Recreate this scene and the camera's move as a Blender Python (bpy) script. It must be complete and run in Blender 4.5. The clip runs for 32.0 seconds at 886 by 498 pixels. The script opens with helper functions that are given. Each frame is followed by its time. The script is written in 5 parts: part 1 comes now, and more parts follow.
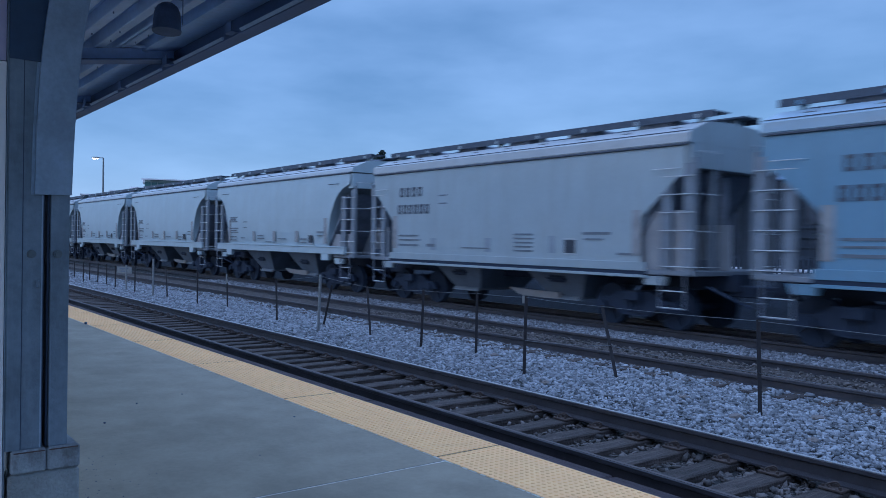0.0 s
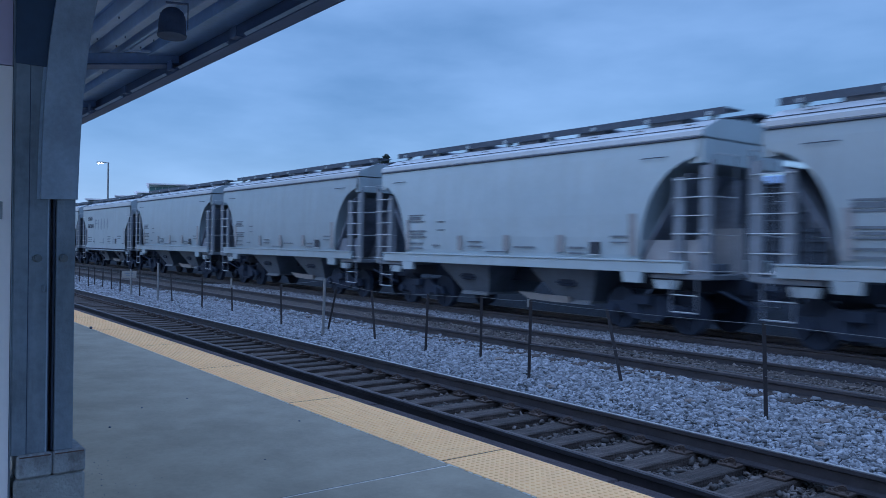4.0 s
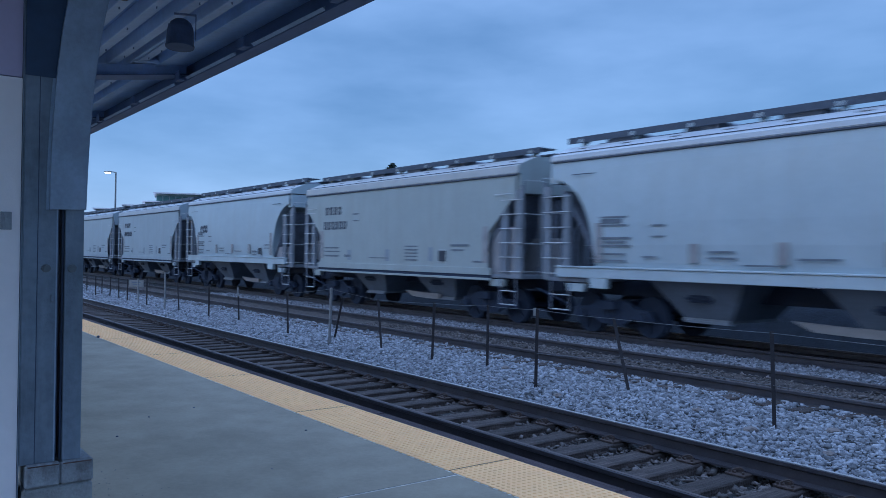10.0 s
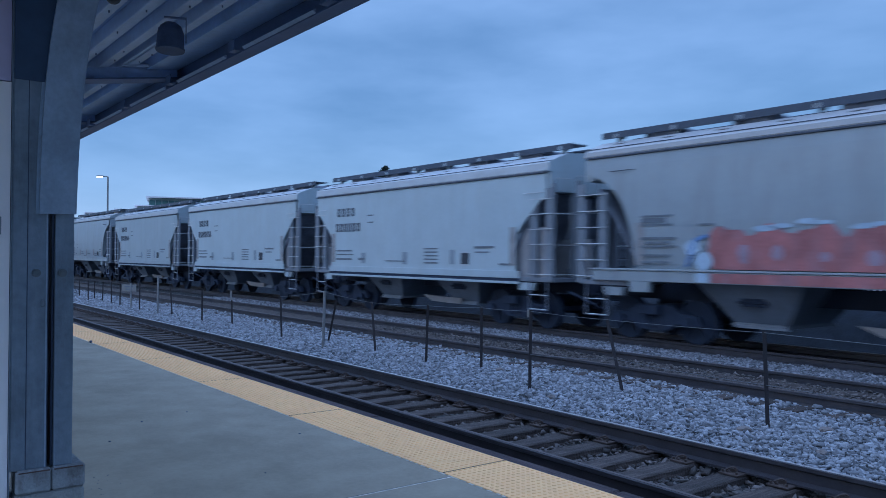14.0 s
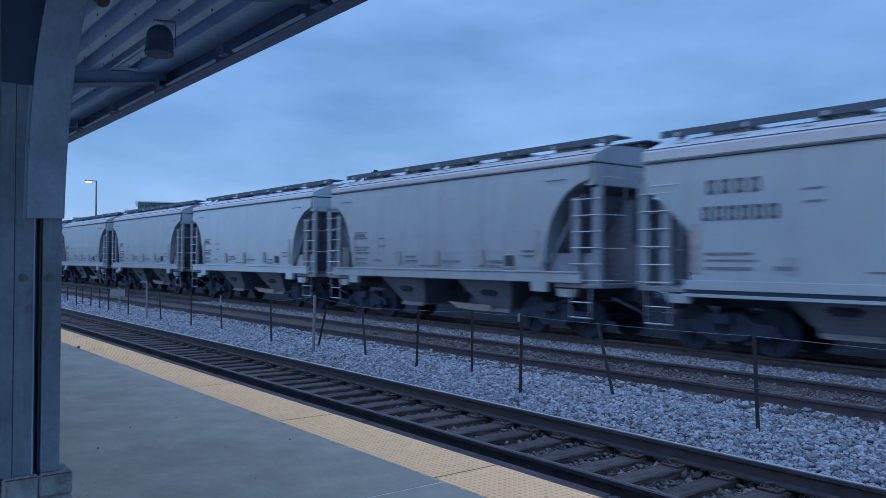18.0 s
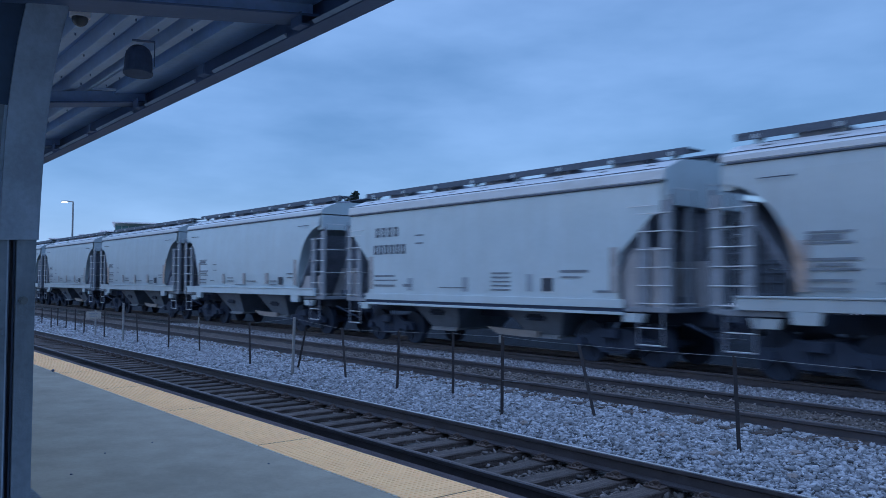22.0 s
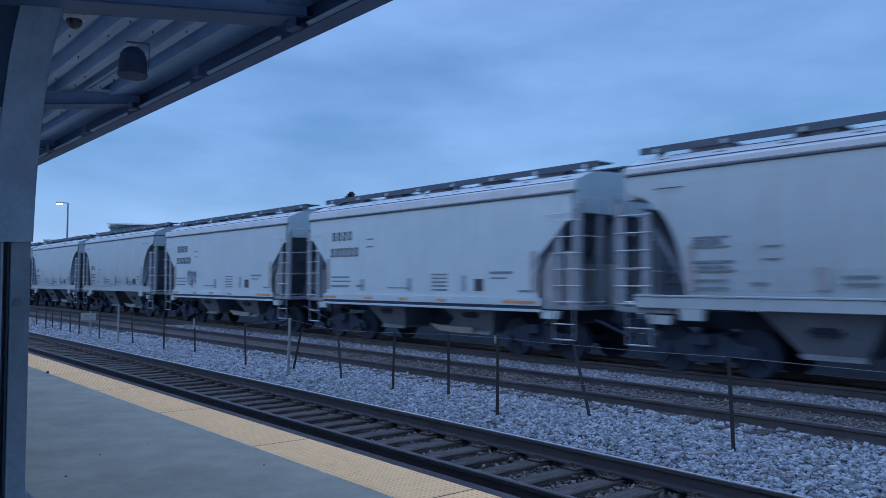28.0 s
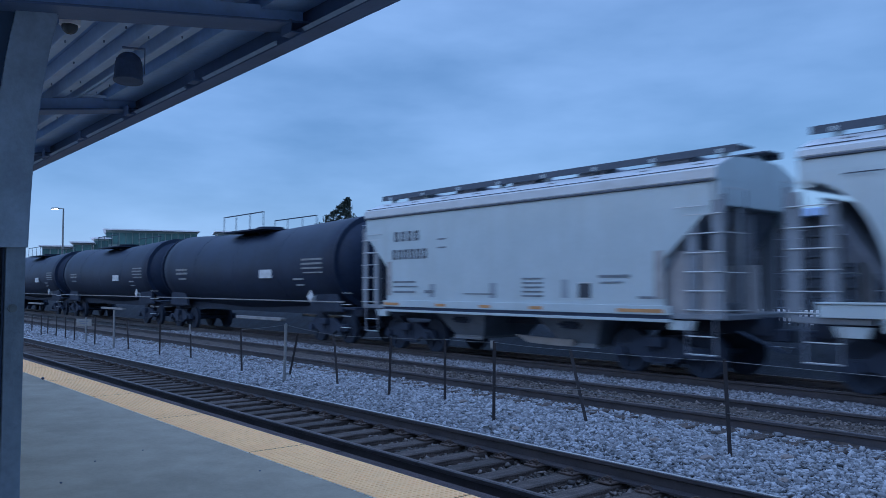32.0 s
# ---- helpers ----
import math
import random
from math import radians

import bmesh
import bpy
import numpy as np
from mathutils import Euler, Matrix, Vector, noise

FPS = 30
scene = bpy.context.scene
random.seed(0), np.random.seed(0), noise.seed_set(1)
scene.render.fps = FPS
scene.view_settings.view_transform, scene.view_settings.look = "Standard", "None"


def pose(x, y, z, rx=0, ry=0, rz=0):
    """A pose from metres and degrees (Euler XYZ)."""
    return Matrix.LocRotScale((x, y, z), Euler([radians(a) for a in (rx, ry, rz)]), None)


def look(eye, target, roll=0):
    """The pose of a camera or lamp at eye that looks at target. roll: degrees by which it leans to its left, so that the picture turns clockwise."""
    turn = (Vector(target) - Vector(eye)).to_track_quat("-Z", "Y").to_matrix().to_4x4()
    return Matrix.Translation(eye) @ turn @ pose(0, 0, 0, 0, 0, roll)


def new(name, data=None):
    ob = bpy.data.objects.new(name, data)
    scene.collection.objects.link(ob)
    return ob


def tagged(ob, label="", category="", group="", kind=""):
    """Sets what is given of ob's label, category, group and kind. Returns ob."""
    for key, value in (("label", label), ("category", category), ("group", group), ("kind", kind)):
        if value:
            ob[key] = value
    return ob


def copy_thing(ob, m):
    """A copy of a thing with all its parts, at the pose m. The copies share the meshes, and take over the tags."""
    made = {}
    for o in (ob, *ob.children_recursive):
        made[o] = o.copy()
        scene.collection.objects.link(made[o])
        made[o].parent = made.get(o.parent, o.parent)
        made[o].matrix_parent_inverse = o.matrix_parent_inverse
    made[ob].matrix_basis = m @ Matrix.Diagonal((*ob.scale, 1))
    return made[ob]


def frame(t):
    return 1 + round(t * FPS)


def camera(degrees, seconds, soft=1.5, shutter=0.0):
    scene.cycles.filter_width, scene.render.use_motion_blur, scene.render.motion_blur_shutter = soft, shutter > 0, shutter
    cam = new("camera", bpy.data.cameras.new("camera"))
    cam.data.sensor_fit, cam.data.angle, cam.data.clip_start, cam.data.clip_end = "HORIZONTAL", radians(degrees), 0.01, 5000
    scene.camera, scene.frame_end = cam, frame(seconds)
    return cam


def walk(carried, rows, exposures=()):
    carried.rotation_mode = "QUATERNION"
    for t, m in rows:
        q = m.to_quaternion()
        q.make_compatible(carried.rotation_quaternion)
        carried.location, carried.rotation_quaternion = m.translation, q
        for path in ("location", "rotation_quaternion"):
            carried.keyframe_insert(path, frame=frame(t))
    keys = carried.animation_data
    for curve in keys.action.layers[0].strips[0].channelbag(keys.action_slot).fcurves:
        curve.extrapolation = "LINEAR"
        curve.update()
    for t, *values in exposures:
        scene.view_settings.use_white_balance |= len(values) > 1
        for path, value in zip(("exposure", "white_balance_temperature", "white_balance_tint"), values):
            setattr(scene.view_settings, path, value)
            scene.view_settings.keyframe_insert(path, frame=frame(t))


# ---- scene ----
# ---- the camera and its path ----
cam = camera(58.5, 32.0, soft=0.5, shutter=0.36)
PATH = [
    (0, (0.002, -5.074, 1.781), (-1.588, -3.861, 1.761), 1.0),
    (0.5, (-0.003, -5.075, 1.781), (-1.592, -3.861, 1.764), 1.1),
    (1, (-0.003, -5.078, 1.783), (-1.592, -3.863, 1.767), 1.1),
    (1.5, (-0.009, -5.076, 1.78), (-1.598, -3.861, 1.764), 1.1),
    (2, (0.007, -5.079, 1.778), (-1.583, -3.866, 1.762), 1.0),
    (2.5, (0.001, -5.077, 1.779), (-1.59, -3.865, 1.765), 0.9),
    (3, (0.002, -5.077, 1.78), (-1.591, -3.867, 1.767), 0.9),
    (3.5, (-0.004, -5.076, 1.779), (-1.599, -3.869, 1.768), 0.9),
    (5.5, (0.003, -5.079, 1.78), (-1.598, -3.881, 1.773), 0.8),
    (6, (0.004, -5.08, 1.779), (-1.6, -3.885, 1.775), 0.8),
    (6.5, (0.004, -5.084, 1.785), (-1.6, -3.889, 1.778), 0.9),
    (7, (0.001, -5.086, 1.781), (-1.604, -3.893, 1.778), 0.8),
    (7.5, (0.004, -5.082, 1.785), (-1.603, -3.892, 1.784), 0.9),
    (8, (0.006, -5.082, 1.781), (-1.602, -3.893, 1.782), 0.8),
    (8.5, (-0.004, -5.08, 1.785), (-1.612, -3.891, 1.789), 0.9),
    (9, (-0.008, -5.079, 1.783), (-1.615, -3.888, 1.79), 0.8),
    (9.5, (-0.003, -5.08, 1.783), (-1.609, -3.888, 1.794), 0.7),
    (10, (-0.002, -5.081, 1.784), (-1.608, -3.889, 1.795), 0.8),
    (10.5, (0.006, -5.079, 1.785), (-1.599, -3.887, 1.8), 0.7),
    (11, (0.001, -5.079, 1.781), (-1.603, -3.885, 1.797), 0.7),
    (11.5, (0.007, -5.08, 1.779), (-1.596, -3.884, 1.795), 0.6),
    (12, (0.007, -5.08, 1.781), (-1.596, -3.883, 1.798), 0.5),
    (12.5, (0.0, -5.078, 1.782), (-1.601, -3.881, 1.8), 0.5),
    (13, (-0.002, -5.074, 1.781), (-1.601, -3.873, 1.798), 0.5),
    (13.5, (0.001, -5.075, 1.781), (-1.597, -3.873, 1.798), 0.4),
    (14, (0.003, -5.073, 1.782), (-1.594, -3.868, 1.799), 0.4),
    (14.5, (0.001, -5.076, 1.782), (-1.594, -3.869, 1.799), 0.4),
    (16.5, (-0.007, -5.068, 1.781), (-1.594, -3.851, 1.803), 0.3),
    (17, (0.005, -5.078, 1.78), (-1.581, -3.86, 1.804), 0.2),
    (17.5, (-0.001, -5.071, 1.782), (-1.585, -3.85, 1.807), 0.2),
    (18, (-0.012, -5.069, 1.781), (-1.593, -3.845, 1.809), 0.3),
    (18.5, (-0.005, -5.071, 1.786), (-1.584, -3.844, 1.819), 0.3),
    (19, (-0.014, -5.07, 1.785), (-1.589, -3.838, 1.823), 0.3),
    (19.5, (-0.018, -5.071, 1.788), (-1.59, -3.835, 1.833), 0.3),
    (20, (-0.012, -5.068, 1.788), (-1.58, -3.829, 1.842), 0.3),
    (20.5, (-0.023, -5.064, 1.787), (-1.586, -3.817, 1.849), 0.3),
    (21, (-0.017, -5.063, 1.786), (-1.576, -3.812, 1.858), 0.2),
    (21.5, (-0.022, -5.063, 1.786), (-1.577, -3.808, 1.863), 0.2),
    (22, (-0.038, -5.058, 1.784), (-1.587, -3.796, 1.865), 0.2),
    (22.5, (-0.021, -5.062, 1.779), (-1.565, -3.794, 1.864), 0.2),
    (23, (-0.026, -5.06, 1.781), (-1.568, -3.789, 1.865), 0.2),
    (23.5, (-0.014, -5.063, 1.782), (-1.555, -3.79, 1.864), 0.3),
    (24, (-0.02, -5.064, 1.786), (-1.558, -3.788, 1.869), 0.3),
    (24.5, (-0.03, -5.057, 1.786), (-1.566, -3.779, 1.867), 0.4),
    (25, (-0.017, -5.059, 1.782), (-1.554, -3.782, 1.862), 0.3),
    (25.5, (-0.015, -5.063, 1.782), (-1.553, -3.787, 1.86), 0.2),
    (27.5, (-0.024, -5.06, 1.786), (-1.565, -3.788, 1.865), 0.1),
    (28, (-0.023, -5.06, 1.786), (-1.565, -3.79, 1.869), 0.1),
    (28.5, (-0.031, -5.057, 1.783), (-1.573, -3.787, 1.868), 0.1),
    (29, (-0.019, -5.062, 1.786), (-1.56, -3.79, 1.874), 0.1),
    (29.5, (-0.019, -5.059, 1.785), (-1.559, -3.786, 1.874), 0.1),
    (30, (-0.022, -5.057, 1.785), (-1.562, -3.783, 1.876), 0.0),
    (30.5, (-0.023, -5.058, 1.786), (-1.561, -3.783, 1.878), 0.0),
    (31, (-0.021, -5.057, 1.786), (-1.559, -3.783, 1.881), 0.0),
    (31.5, (-0.033, -5.055, 1.788), (-1.571, -3.779, 1.882), -0.0),
    (32, (-0.021, -5.059, 1.785), (-1.557, -3.782, 1.881), -0.0),
]
walk(cam, [(t, look(eye, target, roll)) for t, eye, target, roll in PATH], exposures=[(0, 0.10, 4400, 11), (32, 0.10, 4400, 11)])

# ---- sky and sun: an overcast evening ----
world = bpy.data.worlds.new("overcast_sky")
scene.world = world
world.use_nodes = True
wn, wl = world.node_tree.nodes, world.node_tree.links
wn.clear()
w_out = wn.new("ShaderNodeOutputWorld")
w_bg = wn.new("ShaderNodeBackground")
w_sky = wn.new("ShaderNodeTexSky")
w_sky.sky_type, w_sky.sun_disc = "NISHITA", False
w_sky.sun_elevation, w_sky.sun_rotation = radians(14), radians(200)
w_co = wn.new("ShaderNodeTexCoord")
w_map = wn.new("ShaderNodeMapping")
w_map.inputs["Scale"].default_value = (1.0, 1.0, 3.4)
w_noise = wn.new("ShaderNodeTexNoise")
w_noise.inputs["Scale"].default_value, w_noise.inputs["Detail"].default_value, w_noise.inputs["Roughness"].default_value = 1.25, 6, 0.5
w_noise2 = wn.new("ShaderNodeTexNoise")
w_noise2.inputs["Scale"].default_value, w_noise2.inputs["Detail"].default_value = 5.0, 5
w_add = wn.new("ShaderNodeMath")
w_add.operation, w_add.inputs[1].default_value = "MULTIPLY_ADD", 0.35
w_ramp = wn.new("ShaderNodeValToRGB")
w_ramp.color_ramp.elements[0].position, w_ramp.color_ramp.elements[0].color = 0.44, (0.262, 0.352, 0.454, 1)
w_ramp.color_ramp.elements[1].position, w_ramp.color_ramp.elements[1].color = 0.82, (0.575, 0.665, 0.760, 1)
w_sep = wn.new("ShaderNodeSeparateXYZ")
w_up = wn.new("ShaderNodeMapRange")
w_up.inputs["From Min"].default_value, w_up.inputs["From Max"].default_value = 0.40, 0.95
w_up.inputs["To Min"].default_value, w_up.inputs["To Max"].default_value = 0.96, 6.1
w_mul = wn.new("ShaderNodeVectorMath")
w_mul.operation = "SCALE"
w_mix = wn.new("ShaderNodeMix")
w_mix.data_type, w_mix.blend_type = "RGBA", "ADD"
w_mix.inputs["Factor"].default_value = 0.06
wl.new(w_co.outputs["Generated"], w_map.inputs["Vector"])
wl.new(w_map.outputs["Vector"], w_noise.inputs["Vector"])
wl.new(w_map.outputs["Vector"], w_noise2.inputs["Vector"])
wl.new(w_noise2.outputs["Fac"], w_add.inputs[0])
wl.new(w_noise.outputs["Fac"], w_add.inputs[2])
wl.new(w_add.outputs[0], w_ramp.inputs["Fac"])
wl.new(w_co.outputs["Generated"], w_sep.inputs["Vector"])
wl.new(w_sep.outputs["Z"], w_up.inputs["Value"])
w_west = wn.new("ShaderNodeMapRange")      # the evening side, down the line, is a little brighter
w_west.inputs["From Min"].default_value, w_west.inputs["From Max"].default_value = -1.0, 0.0
w_west.inputs["To Min"].default_value, w_west.inputs["To Max"].default_value = 1.03, 0.57
w_both = wn.new("ShaderNodeMath")
w_both.operation = "MULTIPLY"
wl.new(w_sep.outputs["X"], w_west.inputs["Value"])
wl.new(w_west.outputs["Result"], w_both.inputs[0])
wl.new(w_up.outputs["Result"], w_both.inputs[1])
wl.new(w_ramp.outputs["Color"], w_mul.inputs[0])
wl.new(w_both.outputs[0], w_mul.inputs["Scale"])
w_grey = wn.new("ShaderNodeMix")      # overhead the cloud is thicker and greyer
w_grey.data_type = "RGBA"
w_grey.inputs[7].default_value = (0.97, 1.0, 1.14, 1)
w_high = wn.new("ShaderNodeMapRange")
w_high.inputs["From Min"].default_value, w_high.inputs["From Max"].default_value = 0.3, 0.8
w_high.inputs["To Min"].default_value, w_high.inputs["To Max"].default_value = 0.0, 0.7
wl.new(w_sep.outputs["Z"], w_high.inputs["Value"])
wl.new(w_high.outputs["Result"], w_grey.inputs["Factor"])
wl.new(w_mul.outputs["Vector"], w_grey.inputs[6])
wl.new(w_grey.outputs[2], w_mix.inputs[6])
wl.new(w_sky.outputs["Color"], w_mix.inputs[7])
wl.new(w_mix.outputs[2], w_bg.inputs["Color"])
w_bg.inputs["Strength"].default_value = 0.6
wl.new(w_bg.outputs["Background"], w_out.inputs["Surface"])

sun = new("sun", bpy.data.lights.new("sun", "SUN"))
sun.data.energy, sun.data.angle, sun.data.color = 0.35, radians(40), (1.0, 0.96, 0.92)
sun.matrix_world = look((4, -9, 9), (0, 0, 0))


# ---- materials ----
def material(name, color, rough=0.7, metal=0.0, vary=0.15, scale=6.0, bump=0.0, bump_scale=60.0, dirt=None, dirt_amount=0.0, dirt_scale=(1, 1, 1), rnd=0.0, emit=0.0, local=True, spec=0.5):
    """A surface with grain at two sizes, and stains of a second colour."""
    m = bpy.data.materials.new(name)
    m.use_nodes = True
    n, l = m.node_tree.nodes, m.node_tree.links
    b = n["Principled BSDF"]
    b.inputs["Roughness"].default_value, b.inputs["Metallic"].default_value = rough, metal
    b.inputs["Specular IOR Level"].default_value = spec
    co = n.new("ShaderNodeTexCoord")
    src = co.outputs["Object"]
    if not local:
        geo = n.new("ShaderNodeNewGeometry")
        src = geo.outputs["Position"]
    n1 = n.new("ShaderNodeTexNoise")
    n1.inputs["Scale"].default_value, n1.inputs["Detail"].default_value = scale, 6
    l.new(src, n1.inputs["Vector"])
    n2 = n.new("ShaderNodeTexNoise")
    n2.inputs["Scale"].default_value, n2.inputs["Detail"].default_value = scale * 9, 3
    l.new(src, n2.inputs["Vector"])
    mx = n.new("ShaderNodeMath")
    mx.operation, mx.inputs[1].default_value = "MULTIPLY_ADD", 0.5
    l.new(n2.outputs["Fac"], mx.inputs[0])
    l.new(n1.outputs["Fac"], mx.inputs[2])
    ramp = n.new("ShaderNodeValToRGB")
    c = np.array(color)
    ramp.color_ramp.elements[0].position, ramp.color_ramp.elements[0].color = 0.5, (*np.clip(c * (1 - vary), 0, 1), 1)
    ramp.color_ramp.elements[1].position, ramp.color_ramp.elements[1].color = 1.0, (*np.clip(c * (1 + vary), 0, 1), 1)
    l.new(mx.outputs[0], ramp.inputs["Fac"])
    col = ramp.outputs["Color"]
    if dirt:
        mp = n.new("ShaderNodeMapping")
        mp.inputs["Scale"].default_value = dirt_scale
        l.new(src, mp.inputs["Vector"])
        n3 = n.new("ShaderNodeTexNoise")
        n3.inputs["Scale"].default_value, n3.inputs["Detail"].default_value, n3.inputs["Roughness"].default_value = 2.2, 7, 0.65
        l.new(mp.outputs["Vector"], n3.inputs["Vector"])
        r3 = n.new("ShaderNodeMapRange")
        r3.inputs["From Min"].default_value, r3.inputs["From Max"].default_value = 0.48, 0.75
        r3.inputs["To Max"].default_value = dirt_amount
        l.new(n3.outputs["Fac"], r3.inputs["Value"])
        mm = n.new("ShaderNodeMix")
        mm.data_type = "RGBA"
        l.new(r3.outputs["Result"], mm.inputs["Factor"])
        l.new(col, mm.inputs[6])
        mm.inputs[7].default_value = (*dirt, 1)
        col = mm.outputs[2]
    if rnd:
        info = n.new("ShaderNodeObjectInfo")
        hs = n.new("ShaderNodeHueSaturation")
        rr = n.new("ShaderNodeMapRange")
        rr.inputs["To Min"].default_value, rr.inputs["To Max"].default_value = 1 - rnd, 1 + rnd
        l.new(info.outputs["Random"], rr.inputs["Value"])
        l.new(rr.outputs["Result"], hs.inputs["Value"])
        l.new(col, hs.inputs["Color"])
        col = hs.outputs["Color"]
    l.new(col, b.inputs["Base Color"])
    if bump:
        nb = n.new("ShaderNodeTexNoise")
        nb.inputs["Scale"].default_value, nb.inputs["Detail"].default_value = bump_scale, 4
        l.new(src, nb.inputs["Vector"])
        bp = n.new("ShaderNodeBump")
        bp.inputs["Strength"].default_value, bp.inputs["Distance"].default_value = bump, 0.02
        l.new(nb.outputs["Fac"], bp.inputs["Height"])
        l.new(bp.outputs["Normal"], b.inputs["Normal"])
    if emit:
        b.inputs["Emission Color"].default_value, b.inputs["Emission Strength"].default_value = (*color, 1), emit
    return m


M_CONC = material("platform_concrete", (0.300, 0.266, 0.196), 0.74, 0, 0.15, 3.0, 0.14, 160, (0.178, 0.156, 0.112), 0.85, (0.30, 0.42, 0.3), local=False)
M_PLINTH = material("rough_concrete", (0.33, 0.34, 0.34), 0.9, 0, 0.2, 6, 0.6, 70, (0.15, 0.15, 0.14), 0.6, local=False)
M_TACT = material("tactile_yellow", (1.0, 0.60, 0.255), 0.7, 0, 0.07, 3, 0.1, 200, (0.68, 0.42, 0.21), 0.3, (2, 2, 2), rnd=0.05, local=False)
M_NOSE = material("edge_timber", (0.050, 0.036, 0.040), 0.9, 0, 0.35, 5, 0.6, 80, (0.155, 0.115, 0.115), 0.8, (0.5, 9, 9), local=False)
M_RAILDULL = material("dull_running_face", (0.10, 0.08, 0.075), 0.75, 0, 0.2, 8)
M_RAILTOP = material("rail_running_face", (0.60, 0.58, 0.57), 0.42, 1.0, 0.08, 8)
M_RAIL = material("rusty_rail", (0.040, 0.037, 0.044), 0.7, 0, 0.3, 4, 0.2, 120, (0.070, 0.053, 0.048), 0.65, (0.5, 3, 3), local=False)
# near-black rail; on the far track the tone stands for the train's shade
M_RAILDARK = material("near_black_rail", (0.043, 0.039, 0.046), 0.55, 0.1, 0.3, 4, 0.2, 120, (0.072, 0.055, 0.050), 0.6, (0.5, 3, 3), local=False)
# far-track ties darkened in colour for shade under the train
M_TIEDARK = material("shaded_tie", (0.030, 0.031, 0.038), 0.9, 0, 0.4, 5, 0.8, 45, (0.055, 0.052, 0.055), 0.6, (12, 0.9, 12), rnd=0.2)
M_TIE = material("weathered_tie", (0.048, 0.038, 0.034), 0.9, 0, 0.4, 5, 1.0, 45, (0.155, 0.122, 0.105), 0.85, (12, 0.9, 12), rnd=0.25)
M_CLIP = material("rail_clip_steel", (0.085, 0.064, 0.055), 0.7, 0.2, 0.3, 20)
M_GROUND = material("dark_ballast_ground", (0.055, 0.055, 0.056), 0.95, 0, 0.4, 9, 1.0, 25, local=False)
M_POST = material("fence_post_rust", (0.026, 0.023, 0.026), 0.7, 0.2, 0.3, 30)
M_POSTG = material("fence_post_galvanised", (0.26, 0.26, 0.26), 0.6, 0.5, 0.2, 25)
M_WHITE = material("weathered_white_plate", (0.24, 0.235, 0.225), 0.7, 0, 0.15, 12, dirt=(0.25, 0.22, 0.18), dirt_amount=0.6)
M_STEEL = material("galvanised_column", (0.195, 0.230, 0.285), 0.55, 0.2, 0.28, 3, 0.15, 90, (0.29, 0.335, 0.40), 0.5, (8, 8, 1.2), local=False)
M_BRACKET = material("galvanised_bracket", (0.325, 0.385, 0.49), 0.5, 0.15, 0.2, 5, 0.1, 90, (0.235, 0.275, 0.36), 0.5, (4, 4, 2), local=False)
M_SHOE = material("column_shoe_steel", (0.30, 0.315, 0.335), 0.65, 0.2, 0.3, 8, 0.3, 90, (0.10, 0.085, 0.08), 0.8, (9, 9, 5), local=False)
# canopy blues include a bluish lens veil put into the colour
M_DECK = material("veil_blue_deck", (0.47, 0.56, 0.75), 0.5, 0.1, 0.14, 2, 0.05, 60, (0.36, 0.43, 0.60), 0.5, (0.5, 4, 4), local=False)
# sheet colour holds the shade in the recesses between the ribs
M_SHEET = material("recess_shade_sheet", (0.27, 0.37, 0.63), 0.6, 0.1, 0.15, 2, 0.05, 60, local=False)
M_NAVY = material("column_head_shade", (0.040, 0.066, 0.125), 0.6, 0, 0.2, 3, 0.05, 60, local=False)
M_TRIM = material("dull_trim_paint", (0.31, 0.38, 0.53), 0.6, 0.1, 0.2, 3, 0.05, 60, local=False)
M_HORN = material("horn_speaker_paint", (0.068, 0.092, 0.165), 0.7, 0, 0.2, 10)
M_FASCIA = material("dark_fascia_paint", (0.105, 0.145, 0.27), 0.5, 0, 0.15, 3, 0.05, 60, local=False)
M_BEAM = material("veil_blue_beam", (0.37, 0.49, 0.76), 0.5, 0.1, 0.15, 3, 0.05, 80, local=False)
M_DARK = material("dark_plastic", (0.040, 0.056, 0.105), 0.6, 0, 0.2, 10)
M_DOME = material("camera_dome_glass", (0.06, 0.065, 0.075), 0.08, 0, 0.1, 10)
M_WALLW = material("shelter_wall_paint", (0.90, 0.85, 0.85), 0.6, 0, 0.04, 2, 0.08, 120, (0.82, 0.76, 0.77), 0.4, local=False)
M_WALLD = material("shelter_transom_paint", (0.52, 0.47, 0.64), 0.6, 0, 0.08, 2, local=False)
# trucks and wheels near-black navy: under-train shade put into their colour
M_TRUCK = material("truck_shade_navy", (0.024, 0.033, 0.060), 0.9, 0, 0.2, 4, 0.2, 40, (0.030, 0.037, 0.058), 0.6)
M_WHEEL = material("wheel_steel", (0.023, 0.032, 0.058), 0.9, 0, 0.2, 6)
M_WIRE = material("wire_steel", (0.16, 0.16, 0.17), 0.5, 0.6, 0.2, 20)
# black with the reflected sky's navy mixed into the base colour
M_TANK = material("tank_black_skytint", (0.017, 0.025, 0.052), 0.55, 0, 0.25, 0.8, 0.05, 30, (0.024, 0.033, 0.058), 0.5, (0.6, 1, 2.2), spec=0.25)
M_TANKS = material("tank_sill_grime", (0.23, 0.225, 0.225), 0.8, 0, 0.25, 3)
M_STEN = material("stencil_dark", (0.075, 0.085, 0.11), 0.7, 0, 0.3, 6)
M_DATA = material("stencil_worn", (0.15, 0.168, 0.195), 0.7, 0, 0.3, 6)
M_STENW = material("stencil_pale", (0.55, 0.56, 0.57), 0.7, 0, 0.2, 6)
M_PLATE = material("black_plate_paint", (0.035, 0.04, 0.055), 0.6, 0, 0.2, 6)
M_STENG = material("stencil_faded_grey", (0.22, 0.225, 0.23), 0.7, 0, 0.3, 6)
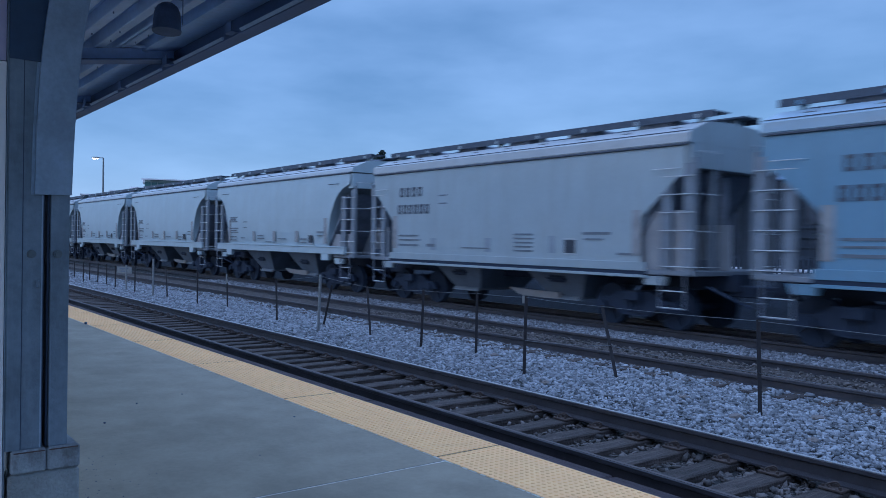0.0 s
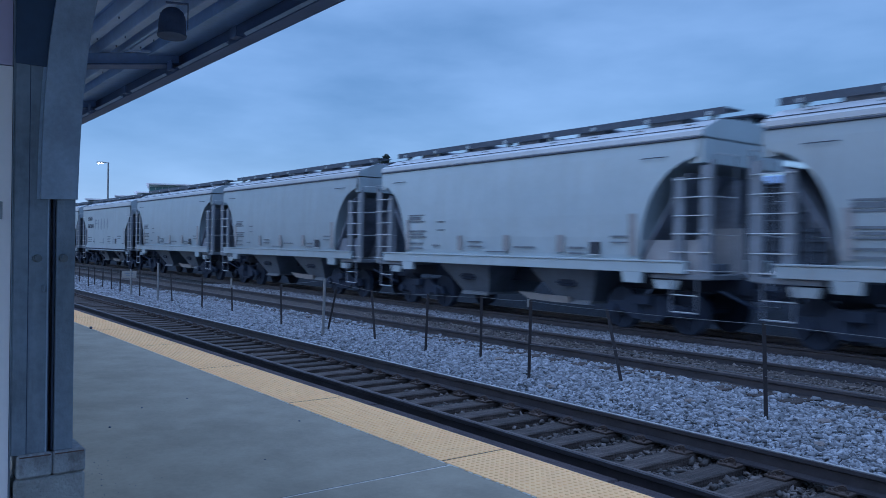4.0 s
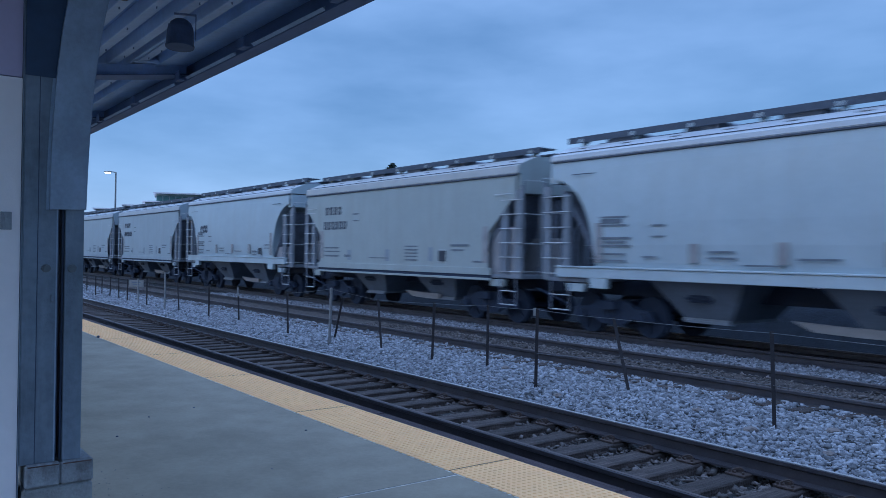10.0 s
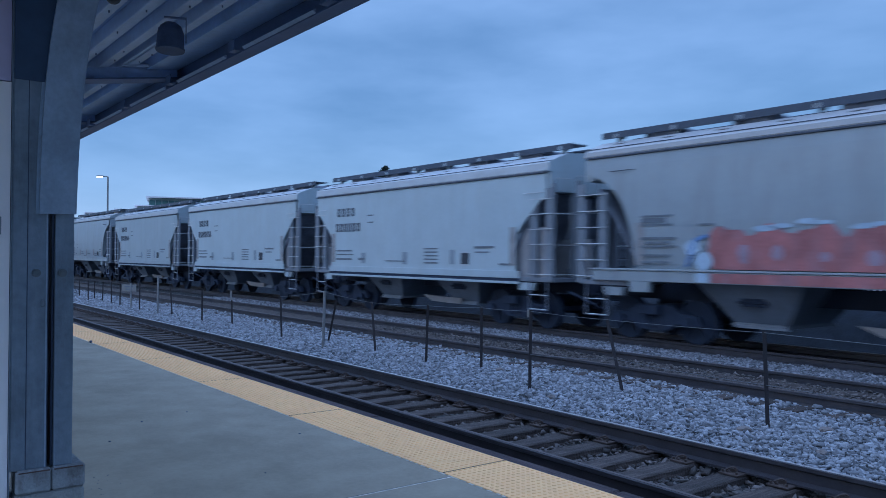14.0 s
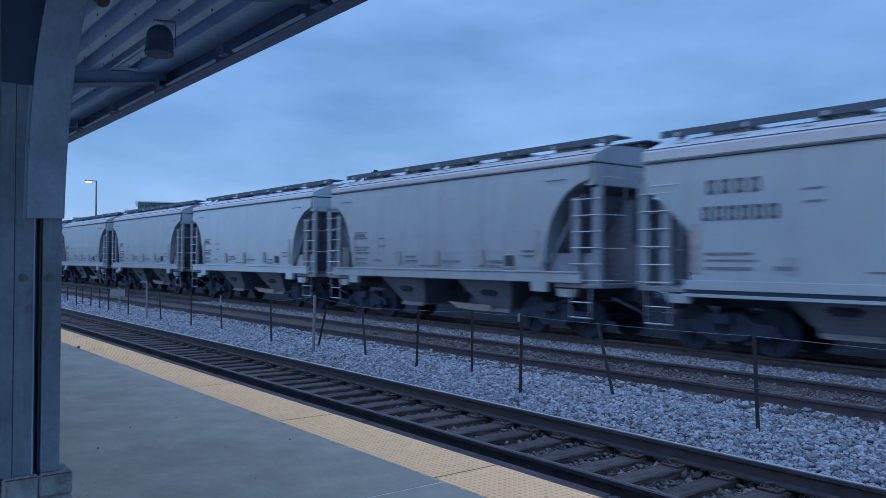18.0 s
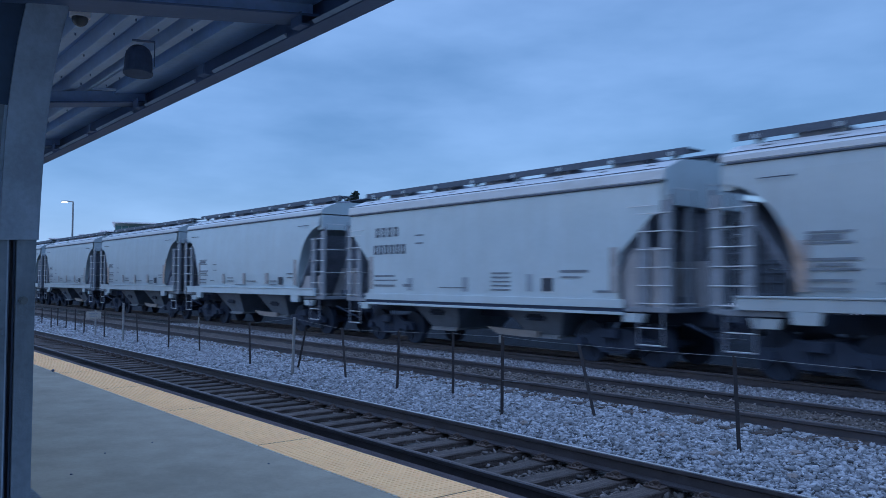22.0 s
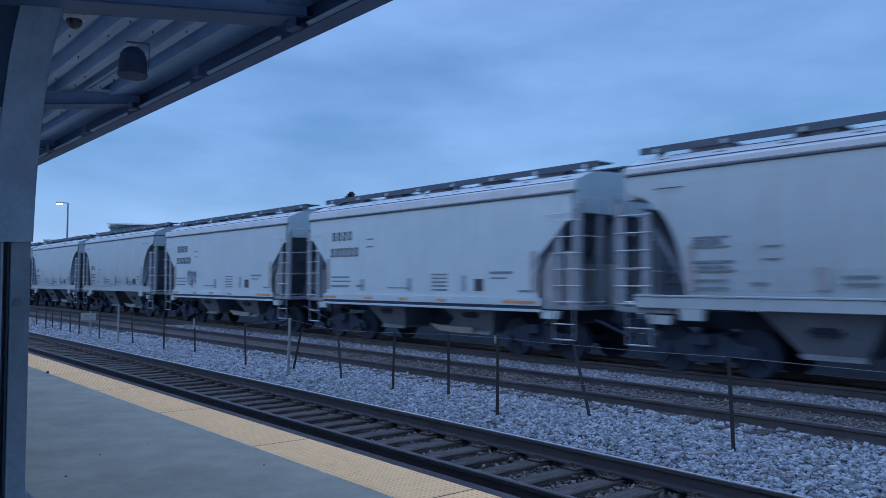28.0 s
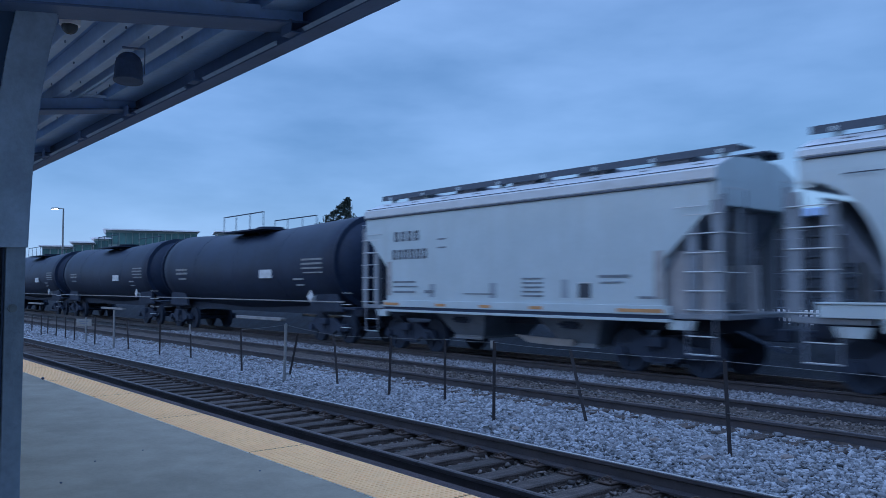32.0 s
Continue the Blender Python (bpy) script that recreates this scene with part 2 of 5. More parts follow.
M_FADED = material("faded_lettering_paint", (0.258, 0.292, 0.333), 0.6, 0, 0.1, 3)
M_TAN = material("tan_panel", (0.292, 0.285, 0.285), 0.7, 0, 0.2, 5)
M_ORANGE = material("orange_marker", (0.44, 0.24, 0.09), 0.6, 0, 0.2, 5)
M_REDLOGO = material("red_logo_paint", (0.58, 0.085, 0.11), 0.55, 0, 0.12, 5)
M_LOGOP = material("pale_logo_paint", (0.60, 0.25, 0.29), 0.55, 0, 0.12, 5)
M_GRAFR = material("spray_red", (0.345, 0.135, 0.135), 0.6, 0, 0.35, 2, dirt=(0.27, 0.215, 0.27), dirt_amount=0.6, dirt_scale=(1.5, 1.5, 0.8))
M_GRAFW = material("spray_pale_blue", (0.42, 0.51, 0.62), 0.6, 0, 0.15, 3)
M_GRAFB = material("spray_blue", (0.16, 0.25, 0.47), 0.6, 0, 0.2, 3)
M_GRAFS = material("spray_dusky_blue", (0.31, 0.235, 0.29), 0.6, 0, 0.2, 3)
M_GRAFD = material("spray_dark", (0.15, 0.17, 0.215), 0.6, 0, 0.3, 3)
M_GLASS = material("far_window_glass", (0.09, 0.17, 0.16), 0.15, 0, 0.3, 0.4, local=False)
M_FACADE = material("far_green_facade", (0.35, 0.39, 0.35), 0.5, 0, 0.15, 0.5, local=False)
M_FACADE2 = material("far_grey_facade", (0.38, 0.38, 0.37), 0.7, 0, 0.15, 0.5, local=False)
M_TRUNK = material("bark", (0.06, 0.05, 0.04), 0.9, 0, 0.3, 6)
M_LEAF = material("foliage", (0.022, 0.034, 0.024), 0.7, 0, 0.45, 3, local=False)
M_LAMPG = material("lamp_glow", (1.0, 0.88, 0.66), 0.4, 0, 0.02, 5, emit=9.0)

PAINTS = {}
for pname, pcol, pdirt, pamt in (
        ("white", (0.425, 0.487, 0.522), (0.358, 0.377, 0.383), 0.35), ("grey", (0.333, 0.380, 0.412), (0.256, 0.269, 0.278), 0.5), ("cream", (0.351, 0.388, 0.383), (0.277, 0.277, 0.261), 0.5),
        ("grimy", (0.305, 0.340, 0.368), (0.222, 0.230, 0.240), 0.6), ("blue", (0.161, 0.272, 0.383), (0.135, 0.210, 0.268), 0.4)):
    PAINTS[pname] = material("hopper_paint_" + pname, pcol, 0.40, 0, 0.06, 1.2, 0.04, 40, pdirt, pamt, (1.6, 1.6, 0.22), rnd=0.03)
# dark tone holding the end overhang's shade; hatch covers share it
M_SLOPE = material("end_slope_shade", (0.20, 0.215, 0.262), 0.8, 0, 0.3, 2, 0.1, 40, (0.185, 0.18, 0.195), 0.5, (1.5, 1.5, 0.3))
# pale tone for the lit lower half of the end web
M_WEBLIT = material("lit_lower_web", (0.40, 0.40, 0.42), 0.85, 0, 0.15, 2, 0.1, 40, (0.32, 0.315, 0.32), 0.5, (1.5, 1.5, 0.5))

M_TROUGH = material("dusty_trough_paint", (0.27, 0.25, 0.24), 0.85, 0, 0.2, 2, 0.1, 40, (0.19, 0.175, 0.165), 0.6, (1.5, 1.5, 0.5))
M_GUSSET = material("gusset_grey_paint", (0.33, 0.325, 0.335), 0.8, 0, 0.15, 2, 0.1, 40, (0.25, 0.24, 0.245), 0.6, (1.5, 1.5, 0.4))
M_BOARD = material("walkway_grating", (0.066, 0.080, 0.112), 0.6, 0.2, 0.25, 10)
M_EDGERUST = material("orange_edge_rust", (0.335, 0.255, 0.20), 0.8, 0, 0.3, 3, 0.1, 40, (0.30, 0.285, 0.28), 0.7, (2, 2, 1))
# each roof is a lighter tone than its car's sides
ROOFS = {}
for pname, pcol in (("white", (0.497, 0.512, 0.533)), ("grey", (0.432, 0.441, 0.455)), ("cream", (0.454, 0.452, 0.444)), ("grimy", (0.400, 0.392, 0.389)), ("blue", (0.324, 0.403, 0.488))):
    ROOFS[pname] = material("roof_tone_" + pname, pcol, 0.38, 0, 0.08, 1.5, 0.03, 30, (0.33, 0.31, 0.29), 0.4, (0.5, 2, 2))
# bays are a darker grey than the car sides
M_BAY = material("bay_dark_grey", (0.150, 0.174, 0.220), 0.85, 0, 0.2, 2, 0.1, 40, (0.112, 0.122, 0.148), 0.5, (1.5, 1.5, 0.5))
# end posts, ladders and platforms are a darker grey than the sides
M_ENDS = material("end_grey_paint", (0.215, 0.232, 0.265), 0.7, 0, 0.15, 2, 0.05, 40, (0.16, 0.165, 0.18), 0.5, (1.5, 1.5, 0.3))
# dome sides painted darker for their shade and dirt
M_TACTD = material("tactile_dome_shade", (0.88, 0.51, 0.20), 0.8, 0, 0.15, 9, local=False)


# ---- mesh helpers ----
def part(name, bm, mat, parent=None, label="", smooth=False, at=None):
    me = bpy.data.meshes.new(name)
    bm.to_mesh(me)
    bm.free()
    me.materials.append(mat)
    if smooth:
        me.polygons.foreach_set("use_smooth", [True] * len(me.polygons))
    ob = new(name, me)
    if parent:
        ob.parent = parent
    if at is not None:
        ob.matrix_basis = at
    if label:
        ob["label"] = label
    return ob


def again(ob, m, parent=None):
    """Another object on the same mesh."""
    o = ob.copy()
    scene.collection.objects.link(o)
    o.parent = parent or ob.parent
    o.matrix_basis = m
    return o


def box(bm, x0, x1, y0, y1, z0, z1, bevel=0.0):
    r = bmesh.ops.create_cube(bm, size=1.0, matrix=Matrix.Translation(((x0 + x1) / 2, (y0 + y1) / 2, (z0 + z1) / 2)) @ Matrix.Diagonal((abs(x1 - x0), abs(y1 - y0), abs(z1 - z0), 1)))
    if bevel:
        es = {e for v in r["verts"] for e in v.link_edges}
        bmesh.ops.bevel(bm, geom=list(es), offset=bevel, segments=1, affect="EDGES")
    return bm


def rod(bm, a, b, r, n=8, r2=None):
    a, b = Vector(a), Vector(b)
    d = b - a
    m = Matrix.Translation((a + b) / 2) @ d.to_track_quat("Z", "Y").to_matrix().to_4x4()
    bmesh.ops.create_cone(bm, cap_ends=True, segments=n, radius1=r, radius2=r if r2 is None else r2, depth=d.length, matrix=m)
    return bm


def prism(bm, pts, axis, lo, hi):
    """An outline in the two other axes, drawn out along axis from lo to hi."""
    def put(p, v):
        return {"x": (v, p[0], p[1]), "y": (p[0], v, p[1]), "z": (p[0], p[1], v)}[axis]
    a = [bm.verts.new(put(p, lo)) for p in pts]
    b = [bm.verts.new(put(p, hi)) for p in pts]
    n = len(pts)
    bm.faces.new(a[::-1])
    bm.faces.new(b)
    for i in range(n):
        bm.faces.new((a[i], a[(i + 1) % n], b[(i + 1) % n], b[i]))
    bmesh.ops.recalc_face_normals(bm, faces=bm.faces[:])
    return bm


def B():
    return bmesh.new()


def tube(pts, r, n=5):
    """One closed tube along a line of points."""
    bm = bmesh.new()
    rings = []
    for i, p in enumerate(pts):
        d = (pts[min(i + 1, len(pts) - 1)] - pts[max(i - 1, 0)]).normalized()
        side = d.cross(Vector((0, 0, 1))).normalized() if abs(d.z) < 0.95 else Vector((1, 0, 0))
        up = side.cross(d)
        rings.append([bm.verts.new(p + r * (side * math.cos(k * 2 * math.pi / n) + up * math.sin(k * 2 * math.pi / n))) for k in range(n)])
    for a, b in zip(rings, rings[1:]):
        for k in range(n):
            bm.faces.new((a[k], a[(k + 1) % n], b[(k + 1) % n], b[k]))
    bm.faces.new(rings[0][::-1])
    bm.faces.new(rings[-1])
    bmesh.ops.recalc_face_normals(bm, faces=bm.faces[:])
    return bm


def thing(name, m, label, category, group="", kind=""):
    ob = new(name)
    ob.matrix_basis = m
    return tagged(ob, label, category, group, kind)


def mesh_np(name, verts, faces, mat, smooth=False):
    """A mesh from arrays: triangles or quads of one size."""
    me = bpy.data.meshes.new(name)
    k = faces.shape[1]
    me.vertices.add(len(verts))
    me.vertices.foreach_set("co", np.ascontiguousarray(verts, dtype=np.float32).ravel())
    me.loops.add(faces.size)
    me.loops.foreach_set("vertex_index", np.ascontiguousarray(faces, dtype=np.int32).ravel())
    me.polygons.add(len(faces))
    me.polygons.foreach_set("loop_start", np.arange(0, faces.size, k, dtype=np.int32))
    me.update(calc_edges=True)
    me.validate()
    me.materials.append(mat)
    if smooth:
        me.polygons.foreach_set("use_smooth", [True] * len(me.polygons))
    return new(name, me)


# ---- plan, in metres: tracks run along x; rail heads of the platform track at z = 0 ----
PLAT_Z = 0.244
EDGE_Y = -1.10
TACT_Y = -1.69
TRACKS = [(0.0, 1.505, 0.0), (4.894, 6.399, 0.03), (8.86, 10.365, 0.0)]
TRAIN_Y = 9.61
FAR_X, NEAR_X = -260.0, 16.0

# ---- ground ----
bm = B()
bmesh.ops.create_grid(bm, x_segments=40, y_segments=40, size=2500)
ground = part("ground", bm, M_GROUND)
ground.location.z = -0.42
tagged(ground, "dark grey gravelly railway ground reaching the horizon", "ground", kind="structure")


def bed_height(y):
    """The ballast's height across the tracks."""
    ys = [-1.2, -0.3, 0.0, 1.2, 1.5, 1.95, 2.5, 3.6, 4.1, 4.4, 4.8, 4.97, 6.32, 6.48, 6.9, 7.6, 8.3, 8.8, 10.4, 11.5, 13.0, 16.0]
    zs = [-0.30, -0.29, -0.29, -0.27, -0.25, -0.17, -0.12, -0.11, -0.14, -0.145, -0.13, -0.085, -0.085, -0.14, -0.13, -0.12, -0.15, -0.19, -0.19, -0.2, -0.33, -0.46]
    return np.interp(y, ys, zs)


gx = np.concatenate([np.arange(NEAR_X, -30, -0.25), np.arange(-30, -90, -1.0), np.arange(-90, FAR_X - 1, -10.0)])
gy = np.arange(-1.05, 16.0, 0.12)
X, Y = np.meshgrid(gx, gy, indexing="ij")
rs = np.random.RandomState(4)
Z = bed_height(Y) + rs.normal(0, 0.012, X.shape)
vid = np.arange(X.size).reshape(X.shape)
quads = np.stack([vid[:-1, :-1], vid[:-1, 1:], vid[1:, 1:], vid[1:, :-1]], -1).reshape(-1, 4)


def stone_material(name="ballast_stone", shade=1.0, tint=(1, 1, 1)):
    m = material(name, (0.18 * shade, 0.18 * shade, 0.185 * shade), 0.85, 0, 0.2, 14, 0.3, 60, local=False)
    n, l = m.node_tree.nodes, m.node_tree.links
    b = n["Principled BSDF"]
    geo = n.new("ShaderNodeNewGeometry")
    r = n.new("ShaderNodeValToRGB")
    r.color_ramp.elements[0].color = (0.095 * shade * tint[0], 0.098 * shade * tint[1], 0.108 * shade * tint[2], 1)
    r.color_ramp.elements[1].color = (0.425 * shade * tint[0], 0.43 * shade * tint[1], 0.465 * shade * tint[2], 1)
    l.new(geo.outputs["Random Per Island"], r.inputs["Fac"])
    mx = n.new("ShaderNodeMix")
    mx.data_type, mx.blend_type = "RGBA", "MIX"
    mx.inputs["Factor"].default_value = 0.88
    l.new(b.inputs["Base Color"].links[0].from_socket, mx.inputs[6])
    l.new(r.outputs["Color"], mx.inputs[7])
    l.new(mx.outputs[2], b.inputs["Base Color"])
    return m


def bed_material(name="ballast_bed", shade=1.0):
    m = material(name, (0.20, 0.20, 0.21), 0.95, 0, 0.3, 3, local=False)
    n, l = m.node_tree.nodes, m.node_tree.links
    b = n["Principled BSDF"]
    geo = n.new("ShaderNodeNewGeometry")
    vor = n.new("ShaderNodeTexVoronoi")
    vor.inputs["Scale"].default_value = 17
    l.new(geo.outputs["Position"], vor.inputs["Vector"])
    r = n.new("ShaderNodeValToRGB")
    r.color_ramp.elements[0].color, r.color_ramp.elements[1].color = (0.02 * shade, 0.02 * shade, 0.02 * shade, 1), (0.22 * shade, 0.225 * shade, 0.23 * shade, 1)
    sp = n.new("ShaderNodeSeparateColor")
    l.new(vor.outputs["Color"], sp.inputs["Color"])
    l.new(sp.outputs[0], r.inputs["Fac"])
    l.new(r.outputs["Color"], b.inputs["Base Color"])
    bp = n.new("ShaderNodeBump")
    bp.invert = True
    bp.inputs["Strength"].default_value, bp.inputs["Distance"].default_value = 1.0, 0.05
    l.new(vor.outputs["Distance"], bp.inputs["Height"])
    l.new(bp.outputs["Normal"], b.inputs["Normal"])
    return m


# bed kept near-black so its colour gives the stones' gaps their shade
M_STONE, M_BED = stone_material(), bed_material("ballast_bed", 0.22)
M_STONED = stone_material("dirty_stone", 0.42, (1.15, 0.98, 0.84))
# real dirt in the platform track; painted shade below the train
M_DIRTSHADE = bed_material("dirty_ballast_bed", 0.24)
M_DUSTY = material("dusty_ballast_bed", (0.062, 0.050, 0.044), 0.95, 0, 0.45, 7, 1.0, 24, (0.030, 0.025, 0.022), 0.9, (3, 3, 3), local=False)
P3 = np.stack([X, Y, Z], -1).reshape(-1, 3)
midy = P3[quads].mean(1)[:, 1]
for bname, blabel, bmat, inside in (
        ("ballast_bed", "ballast bed painted near-black for shade between the loose stones", M_BED, ((midy > 1.75) & (midy < 4.8)) | ((midy > 6.5) & (midy < 8.6))),
        ("dirty_ballast_bed", "dark ballast, dirty by the platform and painted as shade under the train", M_DIRTSHADE, (midy <= 1.75) | (midy >= 8.6)),
        ("dusty_ballast_bed", "brownish dusty ballast within the middle track", M_DUSTY, (midy >= 4.8) & (midy <= 6.5))):
    used = np.unique(quads[inside])
    back = np.zeros(len(P3), dtype=int)
    back[used] = np.arange(len(used))
    tagged(mesh_np(bname, P3[used], back[quads[inside]], bmat), blabel, "ballast", kind="structure")

# loose stones: angular broken blocks lying on their flat sides, dense near the platform end and thinner away
ROCK_V = np.array([(-1, -1, -1), (1, -1, -1), (1, 1, -1), (-1, 1, -1), (-0.75, -0.8, 1), (0.8, -0.7, 1), (0.7, 0.8, 1), (-0.8, 0.7, 1)])
ROCK_F = np.array([(0, 2, 1), (0, 3, 2), (4, 5, 6), (4, 6, 7), (0, 1, 5), (0, 5, 4), (1, 2, 6), (1, 6, 5), (2, 3, 7), (2, 7, 6), (3, 0, 4), (3, 4, 7)])


def stones(name, regions, seed, label, mat):
    r = np.random.RandomState(seed)
    P, S = [], []
    for x0, x1, y0, y1, per, size in regions:
        n = int(abs(x1 - x0) * (y1 - y0) * per)
        p = np.stack([r.uniform(x0, x1, n), r.uniform(y0, y1, n)], 1)
        P.append(p)
        S.append(size * np.clip(r.lognormal(0, 0.33, n), 0.45, 1.9))
    P, S = np.concatenate(P), np.concatenate(S)
    n = len(P)
    z = bed_height(P[:, 1]) + r.uniform(-0.6, 1.0, n) * S
    yaw, tx, ty = r.uniform(0, 6.283, n), r.normal(0, 0.34, n), r.normal(0, 0.34, n)
    shape = np.stack([r.uniform(0.85, 1.5, n), r.uniform(0.6, 1.0, n), r.uniform(0.32, 0.62, n)], 1)
    V = (ROCK_V[None] + r.uniform(-0.5, 0.5, (n, 8, 3))) * shape[:, None, :] * S[:, None, None]
    c, q = np.cos(tx)[:, None], np.sin(tx)[:, None]
    V = np.stack([V[..., 0], V[..., 1] * c - V[..., 2] * q, V[..., 1] * q + V[..., 2] * c], -1)
    c, q = np.cos(ty)[:, None], np.sin(ty)[:, None]
    V = np.stack([V[..., 0] * c + V[..., 2] * q, V[..., 1], V[..., 2] * c - V[..., 0] * q], -1)
    c, q = np.cos(yaw)[:, None], np.sin(yaw)[:, None]
    V = np.stack([V[..., 0] * c - V[..., 1] * q, V[..., 0] * q + V[..., 1] * c, V[..., 2]], -1) + np.concatenate([P, z[:, None]], 1)[:, None, :]
    F = ROCK_F[None] + (np.arange(n) * 8)[:, None, None]
    ob = mesh_np(name, V.reshape(-1, 3), F.reshape(-1, 3), mat)
    return tagged(ob, label, "gravel", kind="stuff")


stones("gravel", [(-1.0, -9, 1.72, 4.30, 1750, 0.0170), (-9, -16, 1.72, 4.30, 1750, 0.0165), (-16, -30, 1.75, 4.30, 1200, 0.018), (-30, -60, 1.8, 4.5, 450, 0.026),
                  (-1.0, -16, 4.30, 4.80, 700, 0.020), (-16, -30, 4.30, 4.80, 500, 0.022)], 7, "pale blue-grey crushed stones lying loose between the tracks", M_STONE)
stones("dusty_gravel", [(-1.5, -14, 6.50, 8.74, 1500, 0.0175), (-14, -34, 6.50, 8.74, 800, 0.021)], 9, "dusty grey crushed stones between the middle and far tracks", stone_material("dusty_stone", 0.84, (1.03, 1.0, 0.99)))
stones("tie_gravel", [(-1.0, -12, -0.6, 0.6, 260, 0.0185), (-1.0, -12, 0.6, 1.65, 560, 0.0185), (-12, -26, -0.5, 1.6, 200, 0.020), (-2, -18, 4.98, 6.3, 330, 0.016)], 8, "dirty crushed stones lying between the wooden ties", M_STONED)


LUMPS = [(-4.9, 2.75, 0.075), (-5.9, 3.2, 0.07), (-4.35, 3.45, 0.08), (-7.6, 2.5, 0.06), (-9.8, 3.5, 0.075), (-3.9, 2.5, 0.06)]
for lx, ly, lr in LUMPS:
    bm = B()
    bmesh.ops.create_icosphere(bm, subdivisions=2, radius=lr)
    rl = random.Random(int(lr * 1e4 - lx * 100))
    for v in bm.verts:
        v.co *= rl.uniform(0.75, 1.2)
        v.co.z *= 0.5
    tagged(part("stone_lump", bm, M_STONED, at=pose(lx, ly, float(bed_height(ly)) + lr * 0.35, 0, 0, rl.uniform(0, 90))), "dark dirty lump of stone lying in the ballast", "stone", "stone lumps in the ballast")


# ---- tracks ----
def rail_outline(y):
    return [(y - 0.07, -0.172), (y + 0.07, -0.172), (y + 0.07, -0.155), (y + 0.012, -0.135), (y + 0.009, -0.05), (y + 0.036, -0.036), (y + 0.036, -0.004), (y + 0.028, 0.0),
            (y - 0.028, 0.0), (y - 0.036, -0.004), (y - 0.036, -0.036), (y - 0.009, -0.05), (y - 0.012, -0.135), (y - 0.07, -0.155)]


def clip_mesh():
    """A tie plate with a spring clip looped up on each side of the rail."""
    bm = B()
    box(bm, -0.10, 0.10, -0.19, 0.19, 0, 0.020, 0.004)
    for s in (-1, 1):
        box(bm, -0.035, 0.035, s * 0.085, s * 0.115, 0.02, 0.052, 0.004)
        pts = [Vector((0.040 * math.cos(a), s * (0.115 + 0.025 * (1 - math.cos(a))), 0.040 + 0.026 * math.sin(a) + 0.008 * math.sin(2 * a))) for a in [k * 0.57 for k in range(11)]]
        for a, b in zip(pts, pts[1:]):
            rod(bm, a, b, 0.010, 5)
        for k in (-0.07, 0.07):
            rod(bm, (k, s * 0.165, 0.02), (k, s * 0.165, 0.042), 0.013, 6)
    return bm


def track(index, label, y0, y1, z, ties, first, spacing):
    tr = tagged(new("railway_track"), label, "railway track", "parallel railway tracks", "structure")
    tr.location.z = z
    for y in (y0, y1):
        bm = B()
        prism(bm, rail_outline(y), "x", FAR_X, NEAR_X)
        rail = part("rail", bm, M_RAIL if index == 1 else M_RAILDARK, tr, "brown rusty steel rail" if index == 1 else "near-black steel rail")
        bm = B()
        box(bm, FAR_X, NEAR_X, y - 0.022, y + 0.014, 0.0005, 0.0035)
        # only the platform track's far rail gets the bright face
        dull = index > 0 or y == y0
        part("running_face", bm, M_RAILDULL if dull else M_RAILTOP, rail, "dull brown running face" if dull else "bright steel running face")
    bm = B()
    box(bm, -0.115, 0.115, -1.3, 1.3, -0.17, 0, 0.012)
    base = None
    plate = None
    r = random.Random(index)
    for i in range(ties):
        x = first - i * spacing + r.uniform(-0.03, 0.03)
        m = pose(x, (y0 + y1) / 2 + r.uniform(-0.08, 0.04), (-0.135 if index == 1 else -0.19) + r.uniform(-0.01, 0.001), 0, 0, r.uniform(-1.5, 1.5))
        if base is None:
            base = tie = part("tie", bm, M_TIEDARK if index == 2 else M_TIE, tr, at=m)
        else:
            tie = again(base, m, tr)
        if i < 70 and index == 0:
            for y in (y0, y1):
                pm = pose(x, y, -0.188)
                if plate is None:
                    plate = part("tie_plate", clip_mesh(), M_CLIP, tr, "rusty tie plate with spring clips", at=pm)
                else:
                    again(plate, pm, tr)
    # the ties further off stay one mesh
    bm = B()
    far = first - ties * spacing
    while far > -130:
        box(bm, far - 0.115, far + 0.115, (y0 + y1) / 2 - 1.3, (y0 + y1) / 2 + 1.3, -0.36, -0.19)
        far -= spacing
    tagged(part("far_ties", bm, M_TIEDARK if index == 2 else M_TIE, tr), kind="stuff")
    return tr


track(0, "railway track beside the platform on dark worn wooden ties", *TRACKS[0], 130, 0.3, 0.497)
track(1, "middle railway track with ties half buried in pale ballast", *TRACKS[1], 70, -0.6, 0.52)
track(2, "far railway track under the passing freight train", *TRACKS[2], 40, -1.0, 0.52)

# ---- platform ----
bm = B()
box(bm, -120, NEAR_X, -14, TACT_Y, -0.45, PLAT_Z)
platform = tagged(part("pavement", bm, M_CONC), "smooth grey concrete station platform with scored joints", "platform", kind="structure")
M_SEAM = material("panel_seam_dirt", (0.14, 0.085, 0.045), 0.9, 0, 0.3, 20)
M_JOINT = material("joint_shadow_grout", (0.13, 0.13, 0.13), 0.9, 0, 0.2, 20)
M_GROUT = material("pale_joint_edge", (0.62, 0.58, 0.52), 0.9, 0, 0.3, 14, local=False)
for i in range(6):
    bm = B()
    x = -4.365 - 12.2 * (i - 1)
    box(bm, x - 0.003, x + 0.003, -13.9, TACT_Y - 0.004, PLAT_Z + 0.0005, PLAT_Z + 0.002)
    part("joint", bm, M_JOINT, platform)
    bm = B()
    box(bm, x + 0.004, x + 0.016, -13.9, TACT_Y - 0.004, PLAT_Z + 0.0004, PLAT_Z + 0.0016)
    part("joint_edge", bm, M_GROUT, platform, "pale worn edge beside the joint")

